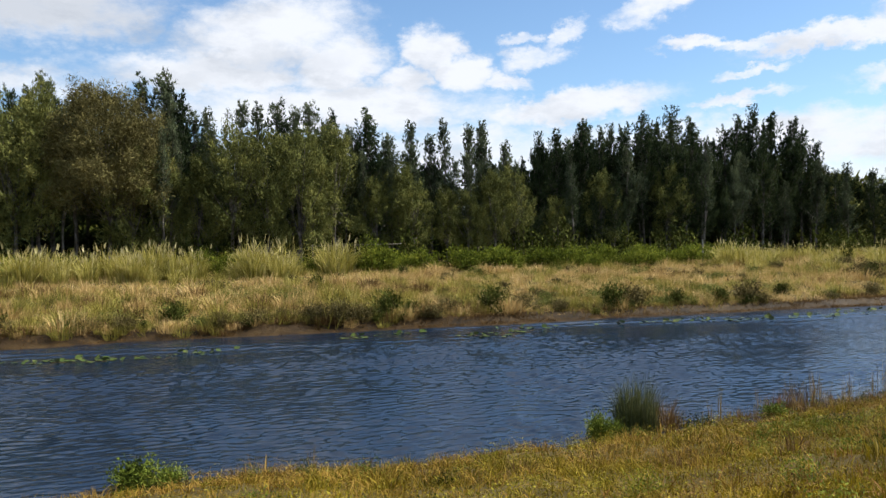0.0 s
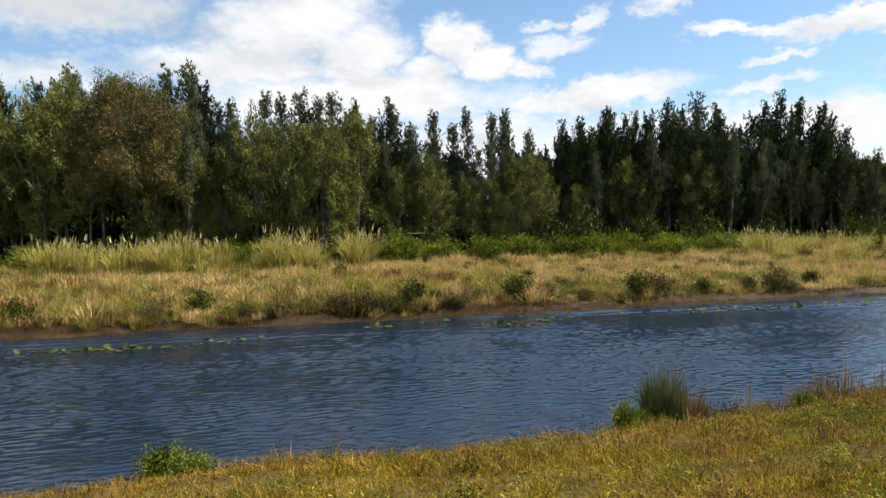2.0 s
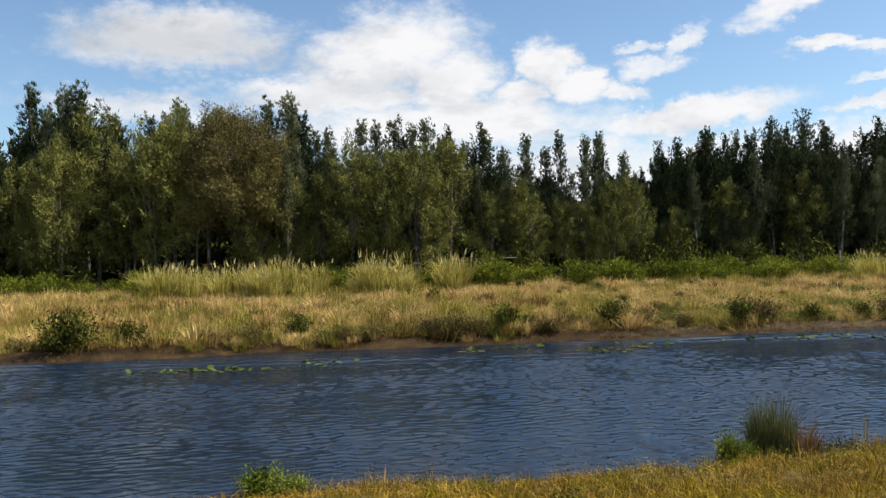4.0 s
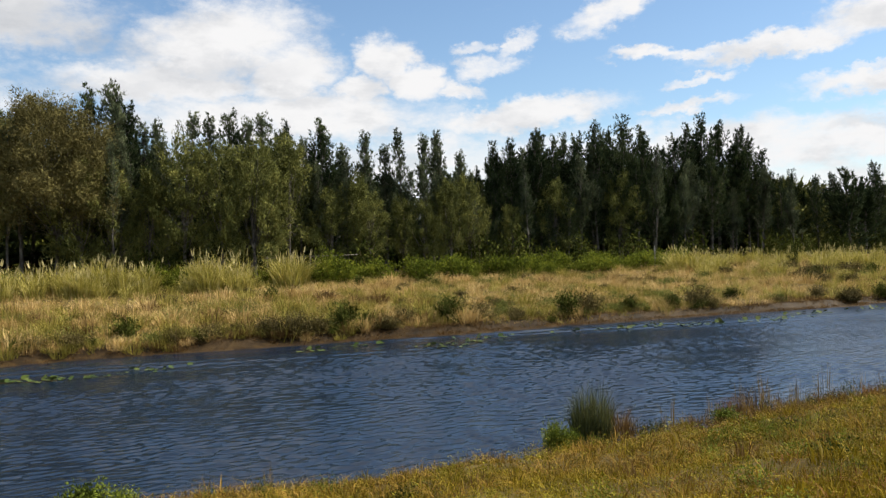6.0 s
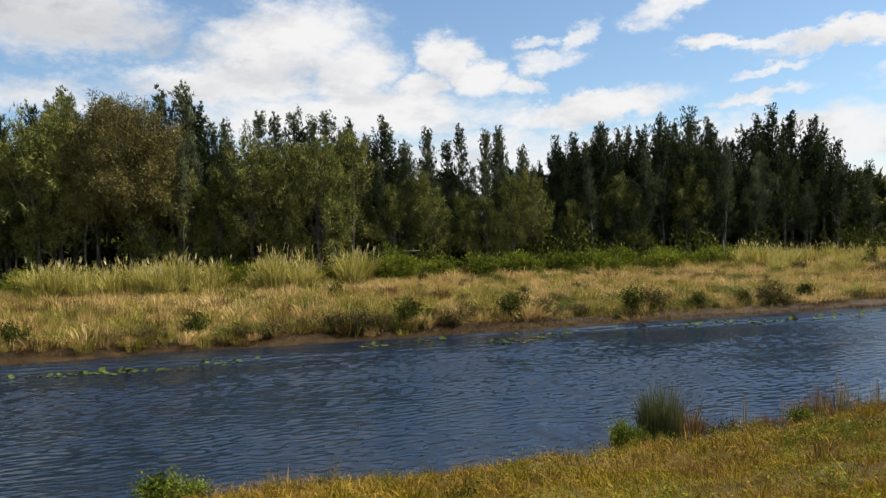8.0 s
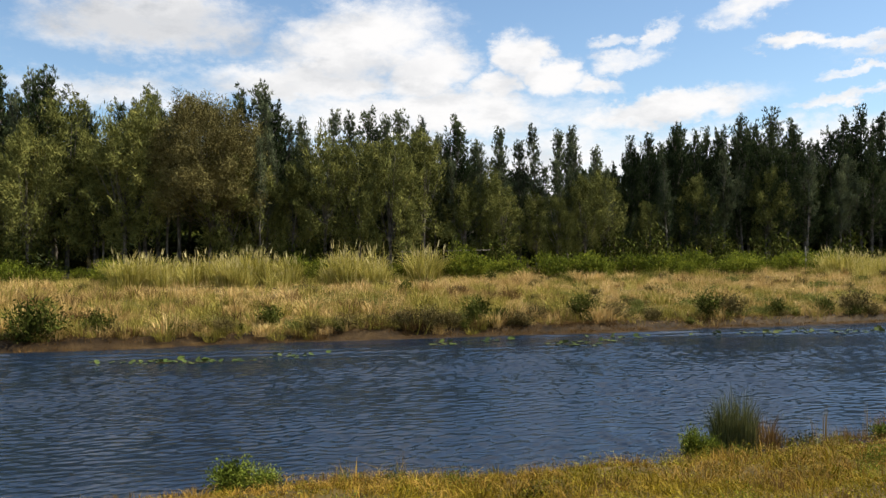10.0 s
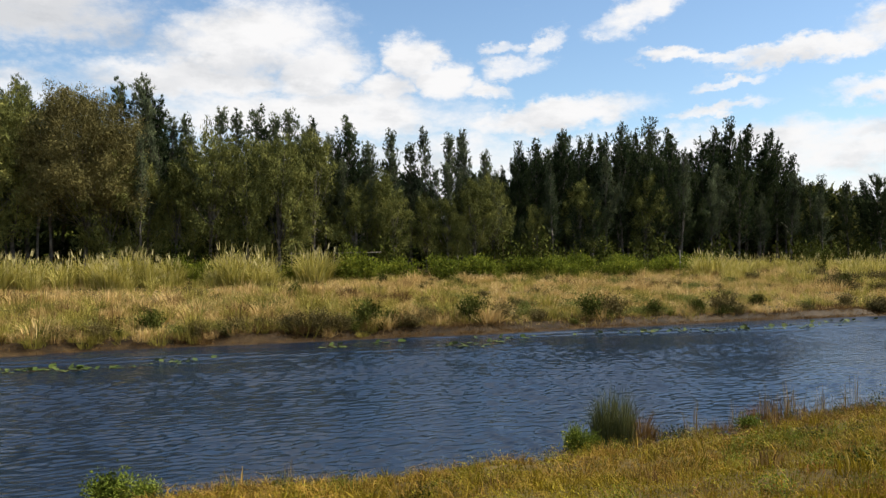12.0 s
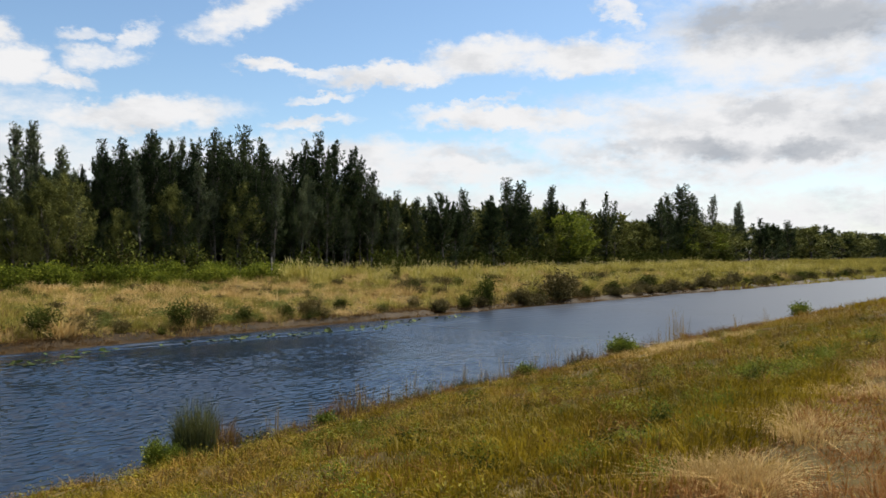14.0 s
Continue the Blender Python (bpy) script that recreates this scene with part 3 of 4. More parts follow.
EAST_STAND = [(57.6, 8.2), (59.7, 8.7), (62.8, 8.2), (66.1, 8.7), (70.7, 9.7), (75.0, 8.2), (80.2, 11.7), (82.7, 11.5), (87.3, 11.4), (91.4, 8.9), (103.7, 11.3),
              (121.5, 11.5), (125.5, 12.2), (131.2, 14.2), (135, 13.0), (168.6, 9.6), (188.5, 9.6), (205.3, 8.7), (219.6, 9.6), (247.2, 7.4), (273.7, 7.0)]
EAST_SLIM = [(97.0, 10.0), (140.9, 12.9), (156.0, 12.6), (157.5, 11.5)]


def row(kinds, places, y, width):
    for i, (x, h) in enumerate(places):
        kinds[i % len(kinds)].set(x, y + rng.uniform(-0.6, 0.6), 0.975 * h, width * rng.uniform(0.85, 1.15), rng.uniform(0, 6.28))


row([PINES[0], PALE[0], PINES[2], PALE[1], PINES[4], PALE[0]], WEST_STAND, 58, 1.15)
row(SLIM, WEST_SLIM, 58, 1.1)
row(PINES, MID_STAND, 60, 1.12)
row(PINES, EAST_STAND[:11], 60, 1.2)
row(PINES, EAST_STAND[11:15], 60, 1.6)
row(PINES, EAST_STAND[15:], 60, 1.6)
row(SLIM, EAST_SLIM, 60, 1.3)
RUSSET.set(-5.9, 54.5, 11.6, 1.05)


def crest(x):
    """Height that the wood keeps below its spires."""
    return np.interp(x, (-60, -18, -6, 5, 15, 23.5, 24.5, 26, 35, 48, 56, 58, 75, 110, 150, 300, 700), (12.5, 12.5, 11.2, 10.4, 9.6, 8.4, 6.8, 8.6, 11, 11.4, 9, 8.2, 8, 7.8, 7.6, 7.8, 7.6))


# rows of lower trees behind and in front, closing the wood
for y, gap in ((64, 1.9), (71, 2.1), (78, 3.0)):
    for x in np.arange(-48, 60, gap):
        FILL[rng.integers(3)].set(x + rng.uniform(-0.7, 0.7), y + rng.uniform(-2, 2), crest(x) * rng.uniform(0.78, 1.0), 1.3, rng.uniform(0, 6.28))
for x in np.arange(-38, 24, 1.9):
    if abs(x + 6.5) > 2.2:
        OLIVES[rng.integers(4)].set(x + rng.uniform(-0.8, 0.8), 54.5 + rng.uniform(-1, 1.6), crest(x) * rng.uniform(0.55, 0.98 if x < 13 else 0.85), 0.85, rng.uniform(0, 6.28))
for x in np.concatenate([rng.uniform(-14, 24, 16), rng.uniform(26, 57, 5)]):
    SLIM[rng.integers(3)].set(x, 55 + rng.uniform(-1, 1.5) + (2 if x > 25 else 0), crest(x) * rng.uniform(0.7, 1.0), 0.9, rng.uniform(0, 6.28))
for x in (27.5, 31.5, 38.0):
    OLIVES[rng.integers(4)].set(x, 57.5, crest(x) * rng.uniform(0.55, 0.7), 0.9, rng.uniform(0, 6.28))
for x in np.arange(25.5, 57, 1.7):
    (PINES + PALE)[rng.integers(7)].set(x + rng.uniform(-0.6, 0.6), 57.5 + rng.uniform(-0.8, 0.8), crest(x) * rng.uniform(0.5, 0.9), 1.2, rng.uniform(0, 6.28))
for y, gap in ((61, 3.0), (66, 2.8), (73, 3.4)):
    for x in np.arange(57, 150, gap):
        kind = (FILL[rng.integers(3)], FAR_OLIVES[rng.integers(2)], BRIGHT[rng.integers(2)] if y < 65 and x > 85 else FILL[rng.integers(3)])[rng.integers(3)]
        kind.set(x + rng.uniform(-1, 1), y + rng.uniform(-2.5, 2.5), crest(x) * rng.uniform(0.75, 1.05), 1.3, rng.uniform(0, 6.28))
for y, gap in ((62, 4.5), (70, 5.0)):
    for x in np.concatenate([np.arange(150, 330, gap), np.arange(330, 700, 3 * gap)]):
        kind = (FILL[rng.integers(3)], FAR_OLIVES[rng.integers(2)])[rng.integers(2)]
        kind.set(x + rng.uniform(-2, 2), y + rng.uniform(-3, 4), crest(x) * rng.uniform(0.8, 1.05), 1.8, rng.uniform(0, 6.28))


# ---- grasses ----
def scatter(rng, n, u0, u1, v0, v1):
    return rng.uniform(u0, u1, n), rng.uniform(v0, v1, n)


def sown(u, v):
    return np.column_stack([u, v, land(u, v) - 0.02])


def patches(u, v, size, seed):
    return 0.5 + 0.5 * np.sin(u / size + seed + 1.3 * np.sin(v / size * 1.1 + seed)) * np.cos(v / size * 1.4 - seed + 1.1 * np.sin(u / size * 0.7))


def meadow(name, label, material, seed, n, box, keep, height, width, lean, tuft=9, spread=0.09, simple=False):
    """Grass in tufts: blades lean out from the middle of their tuft."""
    rng = np.random.default_rng(seed)
    u, v = scatter(rng, n // tuft, *box)
    ok = (rng.uniform(0, 1, len(u)) < keep(u, v)) & (land(u, v) > 0.0)
    u, v = u[ok], v[ok]
    size = rng.uniform(0.45, 1.25, len(u)) * (0.42 + 1.35 * patches(u, v, 0.8, seed) * patches(u, v, 2.7, seed + 2))
    off = rng.normal(0, spread, (len(u), tuft, 2)) * np.clip(size, 0.5, 1.5)[:, None, None]
    bu, bv = (u[:, None] + off[..., 0]).ravel(), (v[:, None] + off[..., 1]).ravel()
    k = np.repeat(size, tuft) * rng.uniform(0.55, 1.1, len(bu))
    lie = np.arctan2(off[..., 1], off[..., 0]).ravel() + rng.normal(0, 0.7, len(bu))
    me = blades(rng, sown(bu, bv), height * k, width * rng.uniform(0.6, 1.3, len(bu)), lean, name, material, lie=lie, simple=simple)
    return tagged(new(name, me), label, "grass", kind="stuff")


def step(x, a, b):
    return np.clip((x - a) / (b - a), 0, 1)


meadow("water_edge_grass", "ochre and brown grass along the near water edge", M_OCHRE, 1, 160000, (-9, 40, 6, 16),
       lambda u, v: step(v, 6.5, 11) * (0.45 + 0.55 * patches(u, v, 2, 1)), 0.22, 0.012, 1.0, 14, 0.09)
meadow("meadow_grass", "yellow-green meadow grass on the near bank", M_GREEN, 2, 200000, (-4, 40, 2, 15),
       lambda u, v: (1 - 0.6 * step(v, 9.5, 12)) * step(v - 0.045 * u, 1.4, 2.0) * (0.5 + 0.5 * patches(u, v, 2.5, 2)), 0.2, 0.012, 1.0, 14, 0.09)
meadow("young_grass", "fresh yellow-green grass beside the bank top", M_GREEN, 17, 60000, (2.5, 12, 2.0, 5.5),
       lambda u, v: step(v - 0.045 * u, 1.9, 2.2), 0.18, 0.013, 0.45, 14, 0.08)
meadow("straw_grass", "rusty straw-coloured grass on the bank top", M_RUST, 3, 290000, (-1, 30, -4, 7),
       lambda u, v: ((1 - step(v - 0.045 * u, 1.65, 2.25)) * 0.97 + 0.03) * step(u + 0.5 * np.sin(1.7 * v), -0.5, 3.6) * step(v + 0.4 * np.sin(1.3 * u), -4, 0.4), 0.3, 0.007, 1.0, 14, 0.09)
meadow("distant_bank_grass", "ochre grass on the near bank further off", M_OCHRE, 4, 90000, (40, 190, -1, 17),
       lambda u, v: 0.4 + 0.6 * patches(u, v, 4, 1), 0.4, 0.05, 0.6, 9, 0.15, True)
meadow("distant_green_grass", "yellow-green grass on the near bank further off", M_GREEN, 14, 50000, (40, 190, 2, 14),
       lambda u, v: 0.3 + 0.6 * patches(u, v, 4, 3), 0.4, 0.05, 0.6, 9, 0.15, True)
meadow("thatch", "short matted dead grass between the tufts", M_GREEN, 16, 170000, (0, 24, 0, 9), lambda u, v: 0.9 + 0 * u, 0.13, 0.012, 1.3, 9, 0.1, True)
meadow("bank_top_grass", "mixed dry grass on top of the near bank", M_OCHRE, 15, 150000, (-45, 70, -22, 6),
       lambda u, v: 0.75 - 0.35 * ((u > 1) & (v > -1.5) & (u < 36)), 0.22, 0.014, 0.9, 9, 0.16, True)
meadow("dry_grass", "pale straw-coloured grass on the far bank", M_STRAW, 5, 270000, (-26, 70, 31, 54),
       lambda u, v: 0.35 + 0.65 * patches(u, v, 3.5, 5), 0.5, 0.03, 0.7, 9, 0.14, True)
meadow("rough_grass", "olive rough grass on the far bank", M_OLIVE_GRASS, 6, 200000, (-26, 70, 31, 54),
       lambda u, v: (0.28 + 0.7 * patches(u, v, 3.0, 8)) * (1 - 0.55 * step(v, 36, 42)), 0.65, 0.03, 0.6, 9, 0.14, True)
meadow("shore_grass", "brown dead grass along the far water edge", M_MUD, 8, 200000, (-26, 95, 29.5, 31.8), lambda u, v: 0.35 + 0.6 * step(u, 4, 9), 0.2, 0.022, 0.6, 9, 0.1, True)
meadow("distant_field_grass", "yellow-olive field grass far down the canal", M_OLIVE_GRASS, 9, 150000, (70, 330, 28, 58), lambda u, v: 0.9 + 0 * u, 0.8, 0.11, 0.5, 9, 0.3, True)


# ---- tall cane grass, shrubs and hedge on the far bank ----
def cane_clump(seed, height, reach, stems=160, plumes=3, material=None, lean=0.38, thick=0.03):
    rng = np.random.default_rng(seed)
    a, r = rng.uniform(0, 2 * np.pi, stems), reach * np.sqrt(rng.uniform(0, 1, stems)) * 0.6
    base = np.column_stack([r * np.cos(a), r * np.sin(a), 0 * a - 0.05])
    h = height * (0.35 + 0.7 * rng.uniform(0, 1, stems) ** 0.7) * (1 - 0.35 * (r / (0.6 * reach)) ** 2)
    lf = blades(rng, base, h, rng.uniform(0.6, 1.4, stems) * thick, lean, "leaf_tuft", material or M_REED, 0.5, a + rng.normal(0, 0.5, stems))
    made = [lf]
    if plumes:
        a, r = rng.uniform(0, 2 * np.pi, plumes), reach * np.sqrt(rng.uniform(0, 1, plumes)) * 0.7
        foot = np.column_stack([r * np.cos(a), r * np.sin(a), 0 * a])
        top = foot * 1.5 + np.column_stack([rng.normal(0, 0.08, (plumes, 2)), height * rng.uniform(0.55, 0.92, plumes)])
        way = unit((top - foot) * [1, 1, 0.5] + rng.normal(0, 0.12, (plumes, 3)))
        p1, t1 = sprays(rng, foot, top - foot, np.ones(plumes), np.full(plumes, 0.02))
        p2, t2 = sprays(rng, np.repeat(top - way * 0.25, 2, 0), unit(np.repeat(way, 2, 0) + rng.normal(0, 0.1, (2 * plumes, 3))), rng.uniform(0.25, 0.45, 2 * plumes), np.full(2 * plumes, 0.06))
        made.append(tri_mesh("plume", np.concatenate([p1, p2]), np.concatenate([t1, t2 + len(p1)]), M_PLUME))
    return made


CANES = [Kind("cane_grass", cane_clump(100 + i, 2.0, 0.75, 150, 9, None, 0.4, 0.042), "tall yellow-green cane grass clump with cream plumes", "grass clump", "cane grass beyond the canal", 2.1) for i in range(3)]
HEDGE = [Kind("leafy_bush", shrub(110 + i, 1.3, 0.9, M_HEDGE, 22, 0.15, 46), "leafy green shrub before the trees", "shrub", "shrubs before the trees", 1.3) for i in range(3)]
DARK = [Kind("shrub", shrub(120 + i, 1.1, 0.68, M_SHRUB, 18, 0.11, 80), "small dark green shrub on the far bank", "shrub", "shrubs on the far bank", 1.1) for i in range(3)]
TWIGGY = [Kind("twiggy_bush", shrub(130 + i, 1.1, 0.85, M_TWIG, 26, 0.1, 60), "brown half-dead twiggy shrub at the water", "shrub", "shrubs on the far bank", 1.1) for i in range(2)]
UNDER = [Kind("undergrowth", shrub(140 + i, 2.6, 1.4, M_SHRUB, 12, 0.26, 34), "olive undergrowth at the foot of the trees", "shrub", "undergrowth of the wood", 2.6) for i in range(2)]

# added thicket behind the trees: blocks sky light and keeps the wood's foot dark
BLOCKING_THICKET = [Kind("undergrowth", shrub(145 + i, 3.0, 1.8, M_SHRUB, 16, 0.42, 40), "added thicket blocking sky light deep in the wood", "shrub", "undergrowth of the wood", 3.0) for i in range(2)]
rng = np.random.default_rng(21)
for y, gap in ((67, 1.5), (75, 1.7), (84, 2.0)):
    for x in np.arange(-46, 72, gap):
        BLOCKING_THICKET[rng.integers(2)].set(x + rng.uniform(-0.5, 0.5), y + rng.uniform(-1.5, 1.5), rng.uniform(3.0, 4.6) + (1.0 if y > 80 else 0.0), 1.0, rng.uniform(0, 6.28))
for x in np.concatenate([rng.uniform(-9.6, -0.4, 60), rng.uniform(1.6, 5.2, 22), rng.uniform(7.0, 8.2, 7)]):
    tall = 1.06 + 0.12 * math.sin(1.9 * x) if x < 1 else 1.2
    CANES[rng.integers(3)].set(x, 46 + rng.uniform(-1.8, 1.6), 2.2 * tall * rng.uniform(0.4, 1.12), 1.0, rng.uniform(0, 6.28))
for x in np.concatenate([rng.uniform(33.5, 40, 12), rng.uniform(40, 56, 16), rng.uniform(56, 120, 50)]):
    CANES[rng.integers(3)].set(x, 45 + rng.uniform(-2.5, 5), 1.7 * rng.uniform(0.7, 1.1), 1.1, rng.uniform(0, 6.28))
for x in rng.uniform(9.5, 37, 74):
    HEDGE[rng.integers(3)].set(x, 48.2 + rng.uniform(-2.4, 2.2), 1.25 * rng.uniform(0.45, 1.25), 1.05, rng.uniform(0, 6.28))
for x in rng.uniform(-24, -7, 26):
    HEDGE[rng.integers(3)].set(x, 50 + rng.uniform(-1.5, 1.5), 1.2 * rng.uniform(0.7, 1.2), 1.1, rng.uniform(0, 6.28))
for x, y, h in ((34.2, 45, 2.2), (35.0, 44.6, 2.3), (35.8, 45.2, 2.0), (36.7, 45, 2.0), (37.6, 45.4, 1.8), (44.6, 42.5, 1.9), (45.6, 43, 2.1), (46.8, 42.4, 2.0), (48, 43, 1.9), (49.3, 42.6, 2.0), (51, 43, 1.8)):
    CANES[rng.integers(3)].set(x, y, h, 1.25, rng.uniform(0, 6.28))
for x, y, h in ((-0.1, 47.6, 1.6), (0.7, 47.3, 1.3), (1.4, 47.8, 1.4), (6.1, 47.2, 1.1), (-10.6, 47.4, 1.5)):
    HEDGE[rng.integers(3)].set(x, y, h, 0.9, x)
HEDGE[0].set(10.0, 47.5, 2.1, 0.8)
HEDGE[1].set(10.9, 47.2, 1.5, 0.9)
for x in np.arange(-36, 150, 1.5):
    if -9.5 < x < -3.5 or -14 < x < 56 and rng.uniform() < 0.3:
        continue
    UNDER[rng.integers(2)].set(x + rng.uniform(-0.7, 0.7), (53.5 if x < 57 else 58) + rng.uniform(-0.8, 1.2), rng.uniform(1.5, 3.2), 1.0, rng.uniform(0, 6.28))
for x, y, h in ((5.5, 40, 0.8), (7.4, 31.8, 1.15), (8.4, 31.9, 0.75), (12, 31.7, 1.25), (18.0, 31.9, 1.15), (21.2, 31.7, 0.8), (23.8, 31.7, 0.75), (28.1, 32.6, 0.8), (-1.1, 32.3, 1.0),
                (-7.6, 31.7, 1.0), (-9.6, 30.9, 1.6), (36.9, 31.1, 0.8), (45.5, 31.4, 0.8), (51.4, 31.3, 0.9), (55.2, 31.1, 1.0), (11.2, 44.5, 0.7), (15.5, 43, 0.5), (40.3, 32.8, 0.9)):
    DARK[rng.integers(3)].set(x, y, h, 1.0, rng.uniform(0, 6.28))
DARK[1].set(39.5, 31.3, 1.9, 0.6)
for x, y, h in ((10, 32.1, 0.8), (13.5, 32, 0.85), (19.3, 32.0, 1.1), (25.2, 31.7, 1.15), (4.2, 31.3, 0.9), (5.2, 31.2, 1.0), (6.2, 31.3, 0.8), (-3, 31.5, 0.7), (0.6, 31.4, 0.7), (34.7, 31.0, 0.8),
                (47.6, 31.2, 2.1), (48.4, 31.4, 1.8), (43.2, 31.2, 1.1), (60, 31.2, 1.1), (66, 31.0, 1.1), (72, 30.9, 1.2), (80, 30.9, 1.2), (15.3, 31.6, 0.45), (16.2, 31.6, 0.4)):
    TWIGGY[rng.integers(2)].set(x, y, h, 1.0, rng.uniform(0, 6.28))
for x in rng.uniform(33, 190, 62):
    (DARK[rng.integers(3)] if rng.uniform() < 0.4 else TWIGGY[rng.integers(2)]).set(x, 31.1 - np.interp(x, (60, 140), (0, 1.8)) + abs(rng.normal(0, 0.7)), 0.3 + 1.1 * rng.uniform() ** 2, rng.uniform(0.8, 1.7), rng.uniform(0, 6.28))
for x in np.concatenate([rng.uniform(38, 75, 60), rng.uniform(75, 130, 50)]):
    CANES[rng.integers(3)].set(x, rng.uniform(34, 47), rng.uniform(0.8, 1.6), 1.3, rng.uniform(0, 6.28))
TUSSOCK = [Kind("grass_tussock", cane_clump(200 + i, 0.9, 0.55, 90, 0, (M_STRAW, M_OLIVE_GRASS, M_REED)[i], 0.3, 0.024), ("pale straw", "olive", "yellow-green")[i] + " grass tussock in the far field",
                "tussock", "tussocks in the far field", 0.9) for i in range(3)]
for i in range(230):
    x, y = rng.uniform(-16, 62), rng.uniform(31.6, 47)
    kind = rng.integers(3) if y < 36 else (0, 0, 2, 1)[rng.integers(4)]
    TUSSOCK[kind].set(x, y, rng.uniform(0.45, 1.05), rng.uniform(0.9, 1.6), rng.uniform(0, 6.28))
for i in range(70):
    TWIGGY[rng.integers(2)].set(rng.uniform(-12, 55), rng.uniform(35, 47), rng.uniform(0.25, 0.5), rng.uniform(0.9, 1.6), rng.uniform(0, 6.28))
for x in np.concatenate([rng.uniform(-12, 7, 24), rng.uniform(7, 34, 10)]):
    TWIGGY[rng.integers(2)].set(x, 31.25 + rng.uniform(-0.1, 0.5), rng.uniform(0.3, 0.65), rng.uniform(1.0, 1.7), rng.uniform(0, 6.28))
    TUSSOCK[1].set(x + rng.uniform(-1, 1), 31.5 + rng.uniform(0, 0.9), rng.uniform(0.5, 0.9), 1.3, rng.uniform(0, 6.28))
for x in rng.uniform(33, 100, 90):
    back = float(np.interp(x, (60, 140), (0, 1.8)))
    TWIGGY[rng.integers(2)].set(x, 31.0 - back + rng.uniform(-0.1, 0.6), rng.uniform(0.35, 0.8), rng.uniform(1.0, 1.8), rng.uniform(0, 6.28))
    TUSSOCK[rng.integers(3)].set(x + rng.uniform(-2, 2), 31.6 - back + 14 * rng.uniform() ** 2, rng.uniform(0.6, 1.3), rng.uniform(1.0, 1.7), rng.uniform(0, 6.28))
for x in rng.uniform(36, 85, 45):
    (TWIGGY[0], TWIGGY[1], DARK[0])[rng.integers(3)].set(x, rng.uniform(32.5, 43), rng.uniform(0.4, 0.95), rng.uniform(0.9, 1.7), rng.uniform(0, 6.28))
HERB = [Kind("low_herb", shrub(230 + i, 0.5, 0.5, M_HERB, 14, 0.07, 40)[1:], "low olive-green herb among the dry grass", "herb", "herbs on the far bank", 0.5) for i in range(2)]
LONG = [[], [], []]
for i in range(380):
    LONG[(0, 1, 1, 0, 2)[rng.integers(5)]].append((rng.uniform(-18, 13), 31.3 + 9.5 * rng.uniform() ** 1.3, rng.uniform(0.4, 1.2), rng.uniform(0.8, 1.4), rng.uniform(0, 6.28)))
for i in range(90):
    LONG[(0, 1, 2)[rng.integers(3)]].append((rng.uniform(-16, 8), rng.uniform(30.75, 31.4), rng.uniform(0.3, 0.75), rng.uniform(0.9, 1.5), rng.uniform(0, 6.28)))
for i in range(330):
    y = 31.6 + 14.5 * rng.uniform()
    LONG[(0, 1, 2, 0)[rng.integers(4)]].append((rng.uniform(11, 60), y, rng.uniform(0.3, 0.75) * (1.3 if y > 42 else 1.0), rng.uniform(0.9, 1.7), rng.uniform(0, 6.28)))
for i, (colour, material) in enumerate((("bleached straw", M_STRAW), ("olive", M_OLIVE_GRASS), ("withered brown", M_MUD))):
    strew("long_grass", colour + " long grass clumps on the far bank", "grass", cane_clump(240 + i, 1.1, 0.7, 110, 0, material, 0.55, 0.03)[0], 1.1, LONG[i])
for i in range(170):
    x, y = (rng.normal(2.2, 1.3), rng.normal(37, 1.2)) if i < 24 else (rng.uniform(-12, 34), 31.6 + 6 * rng.uniform() ** 1.5) if i < 110 else (rng.uniform(14, 60), rng.uniform(38, 46.5))
    HERB[rng.integers(2)].set(x, y, rng.uniform(0.2, 0.55), rng.uniform(0.9, 1.9), rng.uniform(0, 6.28))
for x in np.concatenate([rng.uniform(-10, 8, 9), rng.uniform(8, 34, 6)]):
    DARK[rng.integers(3)].set(x, 31.2 + rng.uniform(-0.1, 0.35), rng.uniform(0.25, 0.5), rng.uniform(1.2, 2.0), rng.uniform(0, 6.28))
SAPLING = Kind("sapling", shrub(150, 2.4, 0.5, M_SHRUB, 8, 0.14, 50)[1:], "slim dark green sapling in the far field", "sapling", "saplings", 2.4)
SAPLING.set(44.3, 44.6, 2.3)
SAPLING.set(11.0, 53.0, 3.0)
SAPLING.set(30.5, 52.0, 3.4, 0.9)

# ---- lily pads ----
def pad_mesh():
    co, tris = [(0, 0, 0.0)], []
    n = 14
    for i in range(n + 1):
        a = 0.25 + (2 * math.pi - 0.5) * i / n
        co.append((0.15 * math.cos(a), 0.13 * math.sin(a), 0.012 + 0.012 * math.sin(3 * a)))
    for i in range(1, n + 1):
        tris.append((0, i, i + 1))
    return tri_mesh("pad", np.array(co), np.array(tris), M_PAD)


